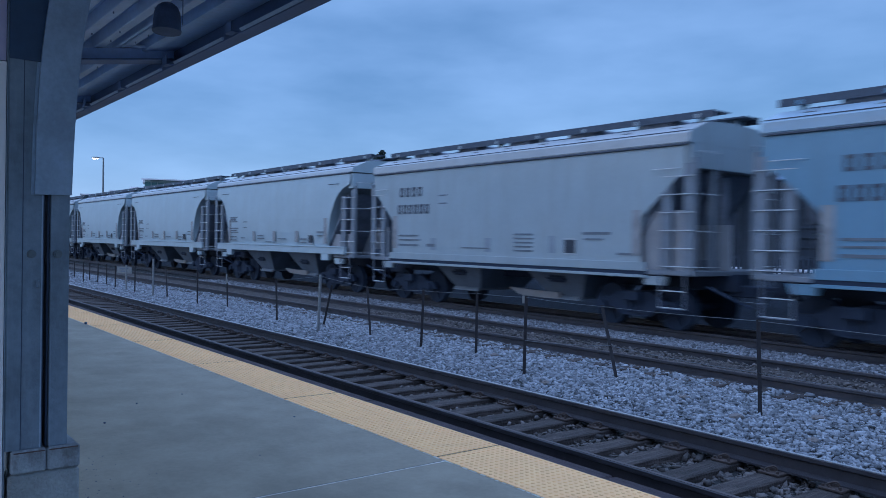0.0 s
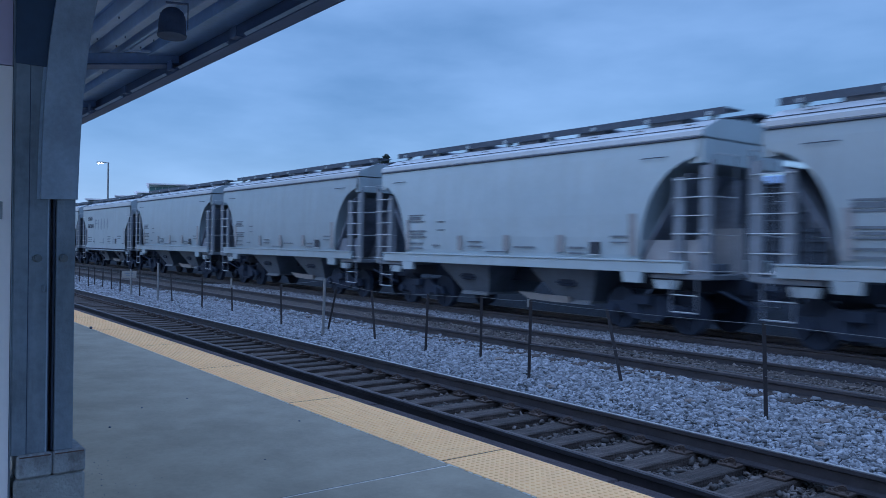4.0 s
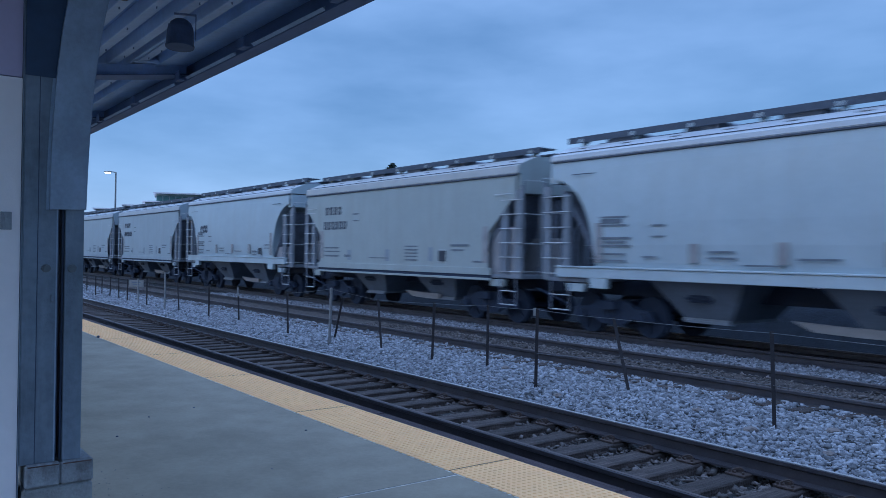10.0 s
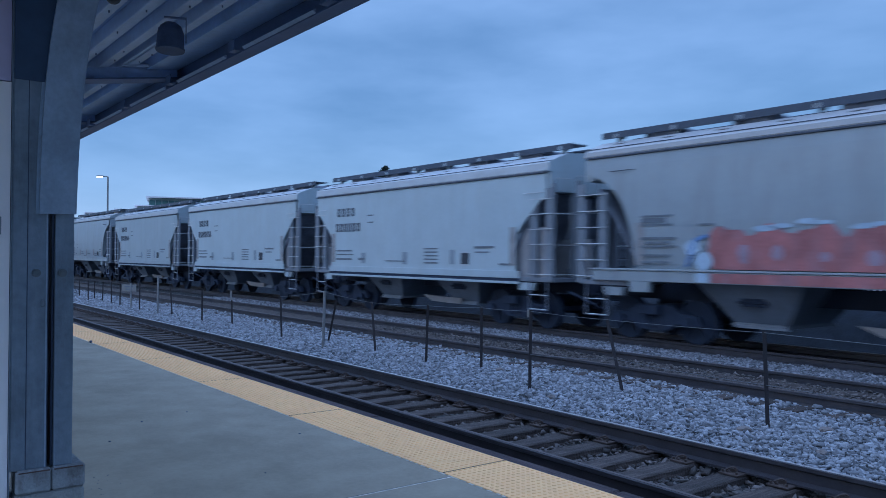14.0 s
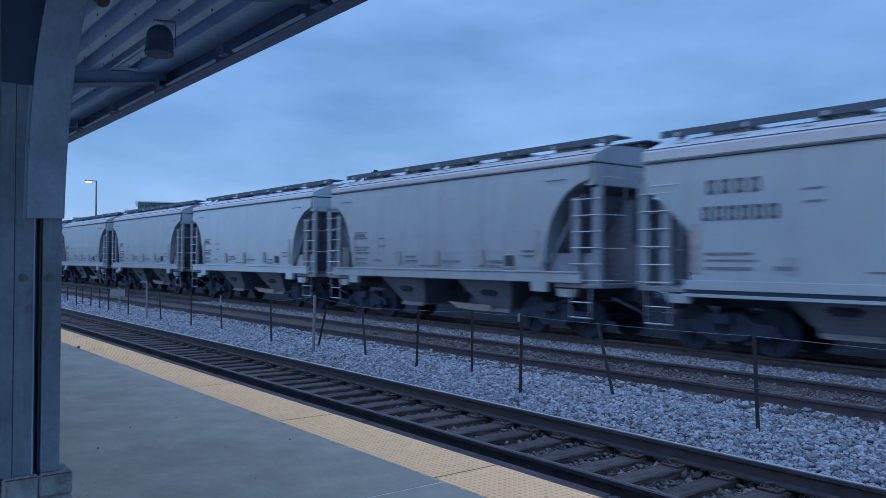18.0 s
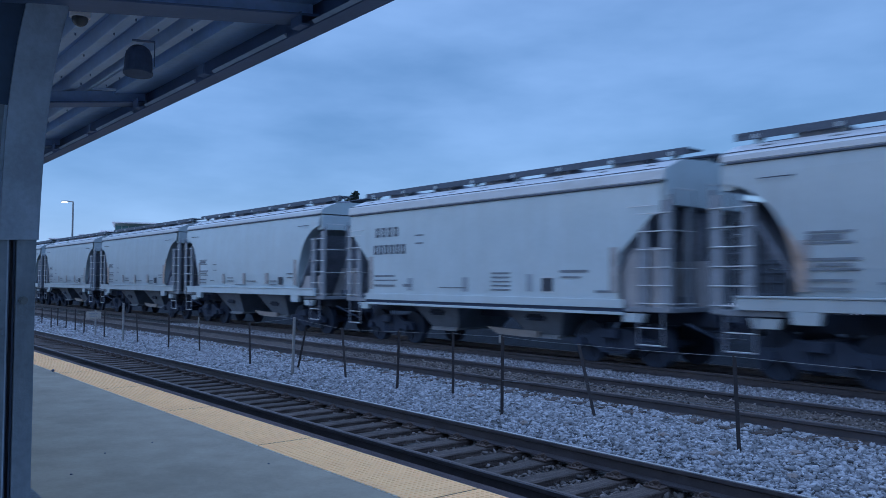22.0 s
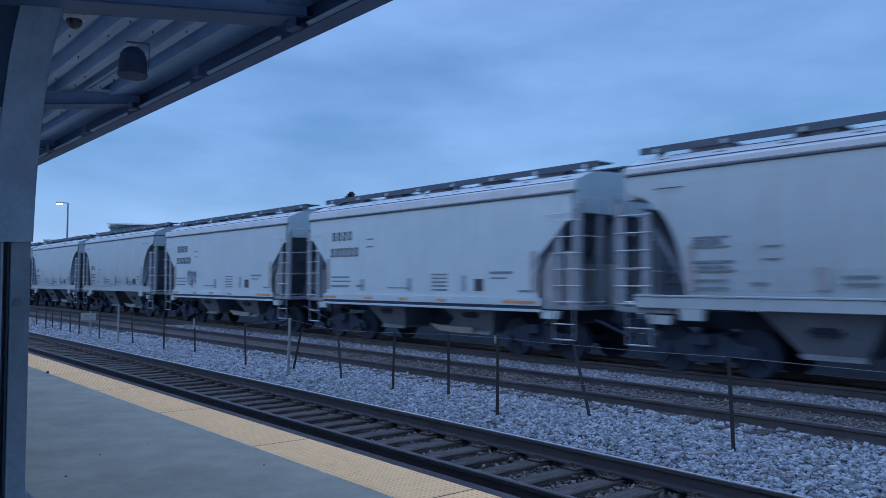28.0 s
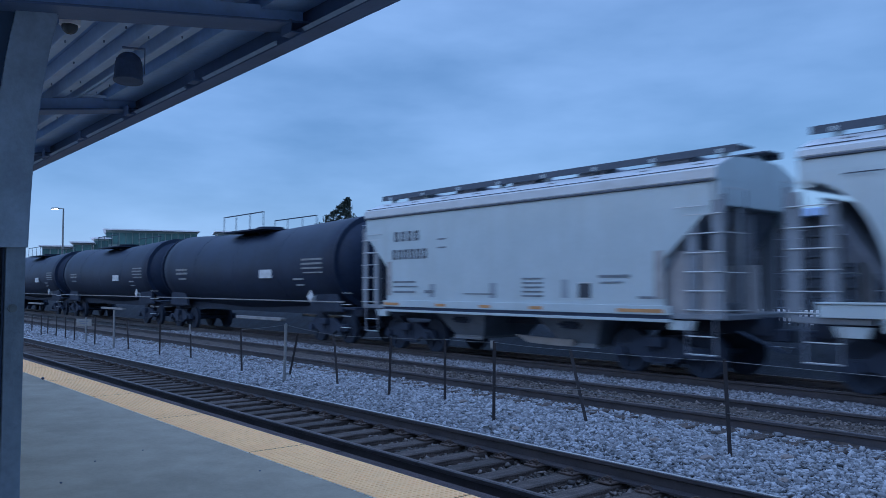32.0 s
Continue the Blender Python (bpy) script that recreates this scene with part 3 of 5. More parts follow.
strip = tagged(new("tactile_strip"), "yellow tactile warning strip along the platform edge", "tactile paving", kind="structure")
PANEL = 2.435


def tactile_panel(domes):
    bm = B()
    box(bm, -PANEL / 2 + 0.006, PANEL / 2 - 0.006, TACT_Y + 0.006, EDGE_Y, PLAT_Z - 0.30, PLAT_Z + 0.004)
    if domes:
        nx, ny = 48, 12
        for i in range(nx):
            for j in range(ny):
                cx = -PANEL / 2 + (i + 0.5) * PANEL / nx
                cy = TACT_Y + 0.02 + (j + 0.5) * (EDGE_Y - TACT_Y - 0.03) / ny
                vs = []
                for r, h in ((0.0135, 0.004), (0.008, 0.0090)):
                    vs.append([bm.verts.new((cx + r * 1.15 * math.cos(a), cy + r * math.sin(a), PLAT_Z + h)) for a in [k * math.pi / 3 for k in range(6)]])
                bm.faces.new(vs[1])
                for k in range(6):
                    bm.faces.new((vs[0][k], vs[0][(k + 1) % 6], vs[1][(k + 1) % 6], vs[1][k])).material_index = 1
    return bm


near_panel = part("tactile_panel", tactile_panel(True), M_TACT, strip, at=pose(-4.465 + PANEL / 2, 0, 0))
near_panel.data.materials.append(M_TACTD)
flat_panel = None
for i in range(-6, 40):
    if i == 0:
        continue
    m = pose(-4.465 + PANEL / 2 - PANEL * i, 0, 0)
    if -2 <= i < 9:
        again(near_panel, m, strip)
    elif flat_panel is None:
        flat_panel = part("tactile_panel", tactile_panel(False), M_TACT, strip, at=m)
    else:
        again(flat_panel, m, strip)
gap_line = None
for i in range(-2, 20):
    m = pose(-4.465 - PANEL * i, 0, 0)
    if gap_line is None:
        bm = B()
        box(bm, -0.007, 0.007, TACT_Y + 0.006, EDGE_Y - 0.002, PLAT_Z + 0.001, PLAT_Z + 0.0052)
        gap_line = part("panel_joint", bm, M_SEAM, strip, "dark brown joint between panels", at=m)
    else:
        again(gap_line, m, strip)
bm = B()
rg = random.Random(12)
x = -1.0
while x > -34:
    w = rg.uniform(0.02, 0.07) * (1.0 if x > -16 else 2.0)
    d = rg.uniform(0.004, 0.014)
    box(bm, x - w, x, TACT_Y - d, TACT_Y + 0.003, PLAT_Z + 0.0004, PLAT_Z + 0.002)
    x -= w + rg.uniform(0.004, 0.05)
tagged(part("mortar_fleck", bm, M_GROUT, strip, "ragged pale mortar along the inner border"), kind="stuff")
edge = tagged(new("platform_edge"), "worn dark timber nosing below the platform edge", "platform edge", kind="structure")
board = None
for i in range(40):
    m = pose(4.0 - i * 3.0, 0, 0)
    if board is None:
        bm = B()
        box(bm, -1.495, 1.495, EDGE_Y + 0.026, EDGE_Y + 0.185, PLAT_Z - 0.20, PLAT_Z - 0.020, 0.016)
        board = part("edge_board", bm, M_NOSE, edge, at=m)
    else:
        again(board, m, edge)
bm = B()
box(bm, -120, NEAR_X, EDGE_Y - 0.02, EDGE_Y + 0.003, -0.45, PLAT_Z - 0.17)
part("edge_wall", bm, M_PLINTH, edge, "stained concrete face below the platform edge")

# ---- fence between the tracks: leaning posts and slack wires ----
fence = tagged(new("fence"), "low fence of leaning rusty posts with slack wires", "fence")
POSTS = [(-37.5, 3.16, 0.7, 0, 0), (-33.9, 2.7, 0.8, 0, 0), (-34.6, 3.1, 0.76, 0, 0), (-32.9, 3.0, 0.78, 1, 0), (-31.0, 2.85, 0.82, -2, 0), (-29.9, 2.86, 0.8, 1, 0), (-28.5, 2.86, 0.88, -1, 1),
         (-27.3, 2.8, 0.93, 0, 0), (-25.3, 2.78, 1.19, 0, 1), (-24.44, 2.95, 0.92, -7, 0), (-21.88, 2.95, 0.93, 1, 0), (-20.33, 3.21, 0.85, -3, 0), (-16.67, 2.9, 0.96, -3, 0), (-14.37, 2.72, 1.17, 2, 1),
         (-15.3, 3.35, 0.98, 14, 0), (-13.13, 3.2, 1.0, -6, 0), (-11.25, 3.06, 1.05, 2, 0), (-10.17, 3.42, 1.06, 0, 0), (-8.18, 2.65, 1.15, 0.5, 0), (-7.33, 3.63, 1.06, -11, 0), (-4.83, 3.1, 1.09, -1.5, 0), (-0.6, 3.1, 1.05, 1, 0)]
tops = []
for x, y, h, lean, kind in POSTS:
    bm = B()
    prism(bm, [(-0.022, -0.004), (0.022, -0.004), (0.022, 0.004), (0.004, 0.004), (0.004, 0.030), (-0.004, 0.030), (-0.004, 0.004), (-0.022, 0.004)], "z", -0.25, h)
    if kind:
        rod(bm, (0, 0, -0.2), (0, 0, h), 0.03, 10)
    m = pose(x, y, -0.12, 0, lean * 1.5, 0) @ pose(0, 0, 0, random.uniform(-2, 2), 0, 52)
    part("post", bm, M_POSTG if kind else M_POST, fence, "grey galvanised pipe post" if kind else "", at=m)
    tops.append((m @ Vector((0, -0.006, h - 0.02)), m @ Vector((0, -0.006, h * 0.45)), x))
tops.sort(key=lambda q: q[2])
for which, sag in ((0, 0.010), (1, 0.02)):
    line = [q[which] for q in tops if q[2] > (-17 if which == 0 else -8.3) and abs(q[2] + 15.3) > 0.1]
    for a, b in zip(line, line[1:]):
        pts = [a.lerp(b, k / 8) - Vector((0, 0, sag * 4 * (k / 8) * (1 - k / 8))) for k in range(9)]
        part("wire", tube(pts, 0.0035), M_WIRE, fence)
bm = B()
box(bm, -0.26, 0.26, -0.012, 0.012, -0.12, 0.12, 0.006)
sign = tagged(part("sign_plate", bm, M_WHITE, at=pose(-28.55, 2.80, 0.58, 0, 0, 48)), "small weathered white sign plate wired to a fence post", "sign")
bm = B()
box(bm, -0.16, 0.16, -0.0155, -0.0125, 0.03, 0.06)
box(bm, -0.12, 0.12, -0.0155, -0.0125, -0.05, -0.02)
part("sign_lines", bm, M_BAY, sign, "faded dark lines of writing")
bm = B()
prism(bm, [(-0.03, 0.0), (0.03, 0.0), (0.02, 0.12), (0.045, 0.24), (0.015, 0.26), (-0.02, 0.13)], "y", -0.01, 0.01)
tagged(part("reflector_marker", bm, M_WHITE, at=pose(-20.36, 3.2, 0.55, 0, -10, 50)), "bent pale marker strip fixed to a fence post", "marker")
bm = B()
box(bm, -0.028, 0.028, -0.006, 0.006, 0, 0.11, 0.003)
tagged(part("reflector_marker", bm, M_WHITE, at=pose(-8.19, 2.637, 0.92, 0, 0, 48)), "small pale reflector on a fence post top", "marker")

M_RUST = material("rust_streak", (0.10, 0.07, 0.062), 0.9, 0, 0.4, 30)
M_BOLT = material("dark_bolt_steel", (0.17, 0.19, 0.21), 0.6, 0.3, 0.2, 20)
# ---- shelter: column, arched bracket, canopy, wall ----
CX = -4.0
column = thing("canopy_column", pose(CX, -4.32, PLAT_Z), "grey galvanised double-channel column on a concrete plinth", "column")
bm = B()
box(bm, -0.20, 0.012, -0.145, 0.155, -0.2, 0.445, 0.012)
part("plinth", bm, M_PLINTH, column, "rough stained concrete plinth")
for a, b in ((-0.135, 0.012), (0.014, 0.155)):
    bm = B()
    box(bm, -0.21, 0.02, a, b, 0.445, 0.555, 0.010)
    part("shoe", bm, M_SHOE, column, "worn grey steel shoe")
TOPZ = 2.95
for a, b, web in ((-0.155, -0.012, -0.012), (0.020, 0.100, 0.020)):
    bm = B()
    s = 1 if web < 0 else -1
    box(bm, -0.006, 0.002, a, b, 0.555, TOPZ, 0.002)
    box(bm, -0.19, -0.182, a, b, 0.555, TOPZ, 0.002)
    y0, y1 = (web - 0.008, web) if web < 0 else (web, web + 0.008)
    box(bm, -0.182, -0.006, y0, y1, 0.555, TOPZ)
    ch = part("channel", bm, M_STEEL, column)
bm = B()
box(bm, -0.03, 0.0, -0.158, -0.150, 0.555, TOPZ)
box(bm, 0.0025, 0.006, -0.155, -0.098, 0.555, TOPZ, 0.001)
part("cover_strip", bm, M_STEEL, column)
# dark strips in the slot stand for the shade between the channels
bm = B()
box(bm, -0.10, -0.02, -0.011, -0.003, 0.556, TOPZ)
box(bm, -0.10, -0.02, 0.010, 0.018, 0.556, TOPZ)
part("liner", bm, M_DARK, column, "dark strips painted for shade in the slot")
# added dark sheet paints the canopy's shade on the column's head
bm = B()
box(bm, 0.0065, 0.0105, -0.158, 0.104, 2.565 - PLAT_Z, TOPZ, 0.001)
part("upper_cladding", bm, M_NAVY, column, "dark navy sheet standing for shade on the column's head")
for y in (-0.06, 0.05):
    for z in (1.446,):
        bm = B()
        rod(bm, (0.002, y, z), (0.014, y, z), 0.019, 12)
        rod(bm, (0.014, y, z), (0.022, y, z), 0.014, 6)
        part("bolt", bm, M_BOLT, column)
bm = B()
box(bm, 0.003, 0.016, -0.040, -0.024, 1.29, 1.325, 0.004)
part("latch", bm, M_STEEL, column)
bm = B()
box(bm, 0.0022, 0.0045, -0.098, -0.0945, 0.556, TOPZ)
part("seam", bm, M_DARK, column, "dark seam between the cover strip and the channel")
# lighter strip along the slot's edge
bm = B()
box(bm, 0.0025, 0.0055, -0.019, -0.0125, 0.556, TOPZ)
part("slot_edge", bm, M_BRACKET, column, "pale strip along the slot's edge")
for ya, yb in ((-0.125, 0.004), (0.022, 0.146)):
    bm = B()
    box(bm, 0.0192, 0.0206, ya, yb, 0.541, 0.547)
    part("rust_line", bm, M_RUST, column, "thin rust line under the shoe's upper edge")

# the arched bracket: a bent plate that widens towards the canopy
bm = B()
N = 14
lo, hi = [], []
for i in range(N + 1):
    f = i / N
    z = 1.96 + f * 1.36
    lean = 0.01 * f + 0.135 * f ** 2.8
    lo.append((-4.372 + 0.004 * f + lean, z))
    hi.append((-4.224 + lean * 1.08 + 0.022 * f, z + 0.005))
prism(bm, lo + hi[::-1], "x", CX + 0.006, CX + 0.030)
bracket = tagged(part("canopy_bracket", bm, M_BRACKET), "curved grey steel bracket plate rising to the canopy", "bracket")
bm = B()
prism(bm, [(a - 0.0, z) for a, z in lo] + [(a - 0.012, z) for a, z in lo[::-1]], "x", CX - 0.17, CX + 0.006)
part("flange", bm, M_BRACKET, bracket)
bm = B()
prism(bm, [(a + 0.012, z) for a, z in hi] + [(a, z) for a, z in hi[::-1]], "x", CX - 0.17, CX + 0.006)
part("flange", bm, M_BRACKET, bracket)

CAN_Y, CAN_Z = -2.825, 3.168
SLOPE = 0.15
canopy = thing("canopy", pose(0, 0, 0), "blue-grey ribbed metal platform canopy on steel beams", "canopy")


def deck_z(y):
    return CAN_Z + 0.20 - SLOPE * (CAN_Y - y) if y < CAN_Y else CAN_Z + 0.20


# corrugated deck, ribs along the platform; unseen near and rear ends set for the light below
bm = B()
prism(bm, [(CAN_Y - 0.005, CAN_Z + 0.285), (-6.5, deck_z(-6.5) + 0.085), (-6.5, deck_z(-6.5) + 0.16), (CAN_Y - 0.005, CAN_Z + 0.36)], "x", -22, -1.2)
part("deck", bm, M_SHEET, canopy, "roof sheet painted darker for shade between the ribs")
# ribs toned lighter than the sheet, as lit against shaded
RIB_Y, RIB_PITCH = -2.993, 0.2035
for i in range(16):
    y = RIB_Y - RIB_PITCH * i
    w = 0.066 if i == 0 else 0.082
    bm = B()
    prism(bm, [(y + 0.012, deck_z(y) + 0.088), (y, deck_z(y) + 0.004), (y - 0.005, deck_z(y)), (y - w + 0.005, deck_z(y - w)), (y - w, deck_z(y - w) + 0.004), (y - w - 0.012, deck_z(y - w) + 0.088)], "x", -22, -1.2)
    part("deck_rib", bm, M_DECK, canopy, "pale roof rib, toned as the lit part")
bm = B()
prism(bm, [(CAN_Y, CAN_Z), (CAN_Y + 0.012, CAN_Z), (CAN_Y + 0.012, CAN_Z + 0.34), (CAN_Y, CAN_Z + 0.34)], "x", -22, -1.2)
part("fascia", bm, M_FASCIA, canopy, "dark edge fascia")
bm = B()
prism(bm, [(CAN_Y - 0.10, CAN_Z), (CAN_Y - 0.001, CAN_Z), (CAN_Y - 0.001, CAN_Z + 0.01), (CAN_Y - 0.10, CAN_Z + 0.01)], "x", -22, -1.2)
part("lower_flange", bm, M_FASCIA, canopy)
for i in range(10):
    x1 = -1.40 - 1.335 * i
    bm = B()
    prism(bm, [(CAN_Y - 0.125, CAN_Z + 0.02), (CAN_Y - 0.105, CAN_Z + 0.005), (CAN_Y - 0.105, CAN_Z + 0.03)], "x", x1 - 1.02, x1)
    part("edge_trim", bm, M_TRIM, canopy, "dull pale trim along the edge channel")
    bm = B()
    box(bm, x1 + 0.13, x1 + 0.24, CAN_Y - 0.150, CAN_Y - 0.142, CAN_Z + 0.012, CAN_Z + 0.085, 0.002)
    box(bm, x1 + 0.13, x1 + 0.24, CAN_Y - 0.142, CAN_Y - 0.05, CAN_Z + 0.012, CAN_Z + 0.020)
    part("edge_cleat", bm, M_FASCIA, canopy)
for bx in (-1.18, -3.95, -6.72, -9.49, -12.26):
    ya, yb = CAN_Y - 0.03, -6.4
    bm = B()
    prism(bm, [(ya, deck_z(ya) - 0.098), (ya, deck_z(ya) - 0.006), (yb, deck_z(yb) - 0.006), (yb, deck_z(yb) - 0.098)], "x", bx - 0.05, bx + 0.04)
    part("beam", bm, M_BEAM, canopy, "steel cross beam under the roof ribs")
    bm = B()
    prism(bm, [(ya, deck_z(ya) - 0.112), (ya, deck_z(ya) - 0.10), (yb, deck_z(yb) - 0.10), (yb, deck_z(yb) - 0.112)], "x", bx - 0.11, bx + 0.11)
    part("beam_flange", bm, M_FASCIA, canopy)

# added strip behind the fascia, in place of the shaded edge channel
bm = B()
prism(bm, [(CAN_Y - 0.02, CAN_Z + 0.17), (CAN_Y - 0.29, CAN_Z + 0.13), (CAN_Y - 0.29, CAN_Z + 0.25), (CAN_Y - 0.02, CAN_Z + 0.29)], "x", -22, -1.2)
part("edge_purlin", bm, M_BEAM, canopy, "strip standing for the shaded edge channel")
# screws through the low ribs of the deck
bm = B()
rq = random.Random(9)
for i in range(1, 8):
    for k in range(9):
        ys = RIB_Y - 0.041 - i * RIB_PITCH + rq.uniform(-0.02, 0.02)
        xs = -4.3 - k * 0.55 + rq.uniform(-0.25, 0.25)
        rod(bm, (xs, ys, deck_z(ys) - 0.014), (xs, ys, deck_z(ys) + 0.004), 0.005, 5)
tagged(part("deck_screw", bm, M_FASCIA, canopy), kind="stuff")

# round loudspeaker hung under the deck, its mouth turned down the platform
spk = thing("loudspeaker", pose(-4.93, -3.48, 3.125), "round dark horn loudspeaker hung under the canopy", "loudspeaker")
aim = Vector((0.08, -0.05, -1.0)).to_track_quat("Z", "Y").to_matrix().to_4x4()
bm = B()
bell = [(-0.095, 0.016), (-0.088, 0.04), (-0.068, 0.063), (-0.034, 0.077), (0.015, 0.081), (0.075, 0.083)]
for (h0, r0), (h1, r1) in zip(bell, bell[1:]):
    bmesh.ops.create_cone(bm, cap_ends=True, segments=24, radius1=r0, radius2=r1, depth=h1 - h0, matrix=aim @ Matrix.Translation((0, 0, (h0 + h1) / 2)))
part("housing", bm, M_HORN, spk)
bm = B()
bmesh.ops.create_cone(bm, cap_ends=True, segments=24, radius1=0.088, radius2=0.086, depth=0.012, matrix=aim @ Matrix.Translation((0, 0, 0.081)))
part("rim", bm, M_HORN, spk)
bm = B()
box(bm, -0.012, 0.012, 0.088, 0.094, -0.03, 0.12)
box(bm, -0.012, 0.012, -0.04, 0.094, 0.12, 0.128)
part("yoke", bm, M_FASCIA, spk, at=pose(0, 0, 0, 0, 0, -20))
# dome camera
dome = thing("dome_camera", pose(-4.30, -3.98, 3.12), "small white dome security camera under the canopy", "security camera")
bm = B()
rod(bm, (0, 0, 0), (0, 0, 0.045), 0.050, 18)
part("base", bm, M_WALLW, dome)
bm = B()
bmesh.ops.create_uvsphere(bm, u_segments=16, v_segments=10, radius=0.040, matrix=Matrix.Translation((0, 0, -0.006)))
part("bubble", bm, M_DOME, dome, "dark glass dome", smooth=True)
# conduit along the deck
bm = B()
rod(bm, (-6.85, -3.315, 3.300), (-5.6, -3.315, 3.300), 0.013, 6)
rod(bm, (-6.60, -3.10, 3.318), (-6.60, -3.315, 3.300), 0.013, 6)
tagged(part("conduit", bm, M_DECK), "thin grey electrical conduit under the canopy deck", "conduit")

wall = tagged(new("wall_shelter"), "pale painted shelter wall panel beside the column", "wall", kind="structure")
bm = B()
box(bm, CX - 0.10, CX - 0.01, -7.4, -4.486, PLAT_Z, 2.55)
part("panel", bm, M_WALLW, wall)
bm = B()
box(bm, CX - 0.09, CX - 0.02, -7.4, -4.486, 2.556, 3.05)
part("transom", bm, M_WALLD, wall, "dull mauve transom panel")
bm = B()
box(bm, CX - 0.009, CX - 0.004, -4.566, -4.521, 1.863, 1.943, 0.001)
part("plaque", bm, M_SHOE, wall, "small grey plaque")
bm = B()
box(bm, CX - 0.12, CX + 0.0, -4.484, -4.479, PLAT_Z, 3.05, 0.001)
part("edge_angle", bm, M_STEEL, wall)

# ---- specks on the platform ----
bm = B()
rq = random.Random(21)
for x, y, r in ((-7.43, -2.9, 0.010), (-7.64, -2.41, 0.009), (-6.79, -3.34, 0.012), (-6.16, -1.95, 0.010), (-5.2, -2.7, 0.006), (-9.1, -3.3, 0.009)) + tuple((rq.uniform(-5.9, -4.1), rq.uniform(-4.1, -3.75) + 0.35 * rq.random() ** 2, rq.uniform(0.002, 0.005)) for _ in range(60)):
    bmesh.ops.create_icosphere(bm, subdivisions=1, radius=r, matrix=Matrix.Translation((x, y, PLAT_Z + r * 0.3)) @ Matrix.Diagonal((1.4, 1, 0.6, 1)))
tagged(part("grit", bm, M_DARK), "dark specks of grit scattered on the concrete platform", "grit", kind="stuff")
bm = B()
bmesh.ops.create_icosphere(bm, subdivisions=2, radius=0.028, matrix=Matrix.Translation((-14.5, -1.70, PLAT_Z + 0.02)) @ Matrix.Diagonal((1.3, 0.9, 0.8, 1)))
tagged(part("clod", bm, M_DARK), "small dark clod lying at the tactile strip", "clod")


# ---- the train ----
HALF = 5.78      # to the end posts
PITCH = 12.863


def section(kind):
    """Half of the body's outline across: (offset from the middle, height), from the sill up to the ridge."""
    if kind == "flat":
        return [(1.47, 1.30), (1.50, 1.36), (1.50, 2.0), (1.50, 2.6), (1.50, 3.2), (1.50, 3.70), (1.49, 3.78)]
    return [(1.44, 1.40), (1.49, 1.6), (1.525, 2.0), (1.54, 2.5), (1.535, 3.0), (1.52, 3.4), (1.50, 3.72), (1.47, 3.96)]


def end_x(kind, z):
    """How far the side sheet reaches at a height."""
    if kind == "flat":
        return float(np.interp(z, [1.3, 2.35, 3.12, 3.14, 3.8], [4.62, 4.62, 5.48, 5.66, 5.66]))
    f = min(max((z - 1.4) / 2.15, 0), 1)
    return 4.30 + 1.36 * (1 - math.sqrt(max(0, 1 - f ** 2.3)))


def slope_x(z):
    """Where the sloped end sheet stands at a height."""
    return float(np.interp(z, [1.3, 3.3, 3.8], [4.0, 5.35, 5.6]))


def slope_sheet(e):
    """The sloped end sheet under the overhang, a little proud of the body."""
    bm = B()
    prism(bm, [(e * (slope_x(1.36) + 0.03), 1.36), (e * (slope_x(3.28) + 0.03), 3.28), (e * (slope_x(3.28) + 0.08), 3.28), (e * (slope_x(1.36) + 0.08), 1.36)], "y", -1.40, 1.40)
    return bm


def hopper_body(kind):
    """Side sheets with their cut-out ends, closed by sloped end sheets."""
    bm = B()
    zs = np.unique(np.concatenate([np.linspace(1.30 if kind == "flat" else 1.40, 3.78 if kind == "flat" else 3.96, 22), [3.12, 3.14]]))
    sec = section(kind)
    sy = [p[0] for p in sec]
    sz = [p[1] for p in sec]
    rings = []
    for z in zs:
        e = end_x(kind, z)
        w = float(np.interp(z, sz, sy))
        xs = np.linspace(-e, e, 15)
        inner = min(slope_x(z), e - 0.02)
        ring = [bm.verts.new((x, -w, z)) for x in xs] + [bm.verts.new((inner, -w + 0.03, z)), bm.verts.new((inner, w - 0.03, z))] + [bm.verts.new((x, w, z)) for x in xs[::-1]] + [bm.verts.new((-inner, w - 0.03, z)), bm.verts.new((-inner, -w + 0.03, z))]
        rings.append(ring)
    n = len(rings[0])
    for a, b in zip(rings, rings[1:]):
        for i in range(n):
            bm.faces.new((a[i], a[(i + 1) % n], b[(i + 1) % n], b[i]))
    bm.faces.new(rings[0][::-1])
    bm.faces.new(rings[-1])
    bmesh.ops.recalc_face_normals(bm, faces=bm.faces[:])
    return bm


def roof_outline(kind):
    if kind == "flat":
        out = [(-1.50, 3.80), (-1.515, 3.82), (-1.50, 4.00), (-1.44, 4.05), (-0.90, 4.26), (-0.4, 4.30), (0, 4.31)]
    else:
        out = [(-1.47, 3.98), (-1.48, 4.00), (-1.46, 4.10), (-1.36, 4.17), (-0.90, 4.36), (-0.4, 4.40), (0, 4.41)]
    return out + [(-a, b) for a, b in out[:-1][::-1]]


def hopper_roof(kind):
    return prism(B(), roof_outline(kind), "x", -HALF + 0.03, HALF - 0.03)


def eave_bead(kind, s):
    # a dark rod draws the shadow line below the eave
    bm = B()
    y, z = (1.515, 3.775) if kind == "flat" else (1.488, 3.955)
    rod(bm, (-HALF + 0.1, s * y, z), (HALF - 0.1, s * y, z), 0.026, 6)
    return bm


def rungs(bm, x0, x1, y, z0, z1, n, r=0.010):
    for i in range(n):
        z = z0 + (z1 - z0) * i / (n - 1)
        rod(bm, (x0, y, z), (x1, y, z), r, 5)


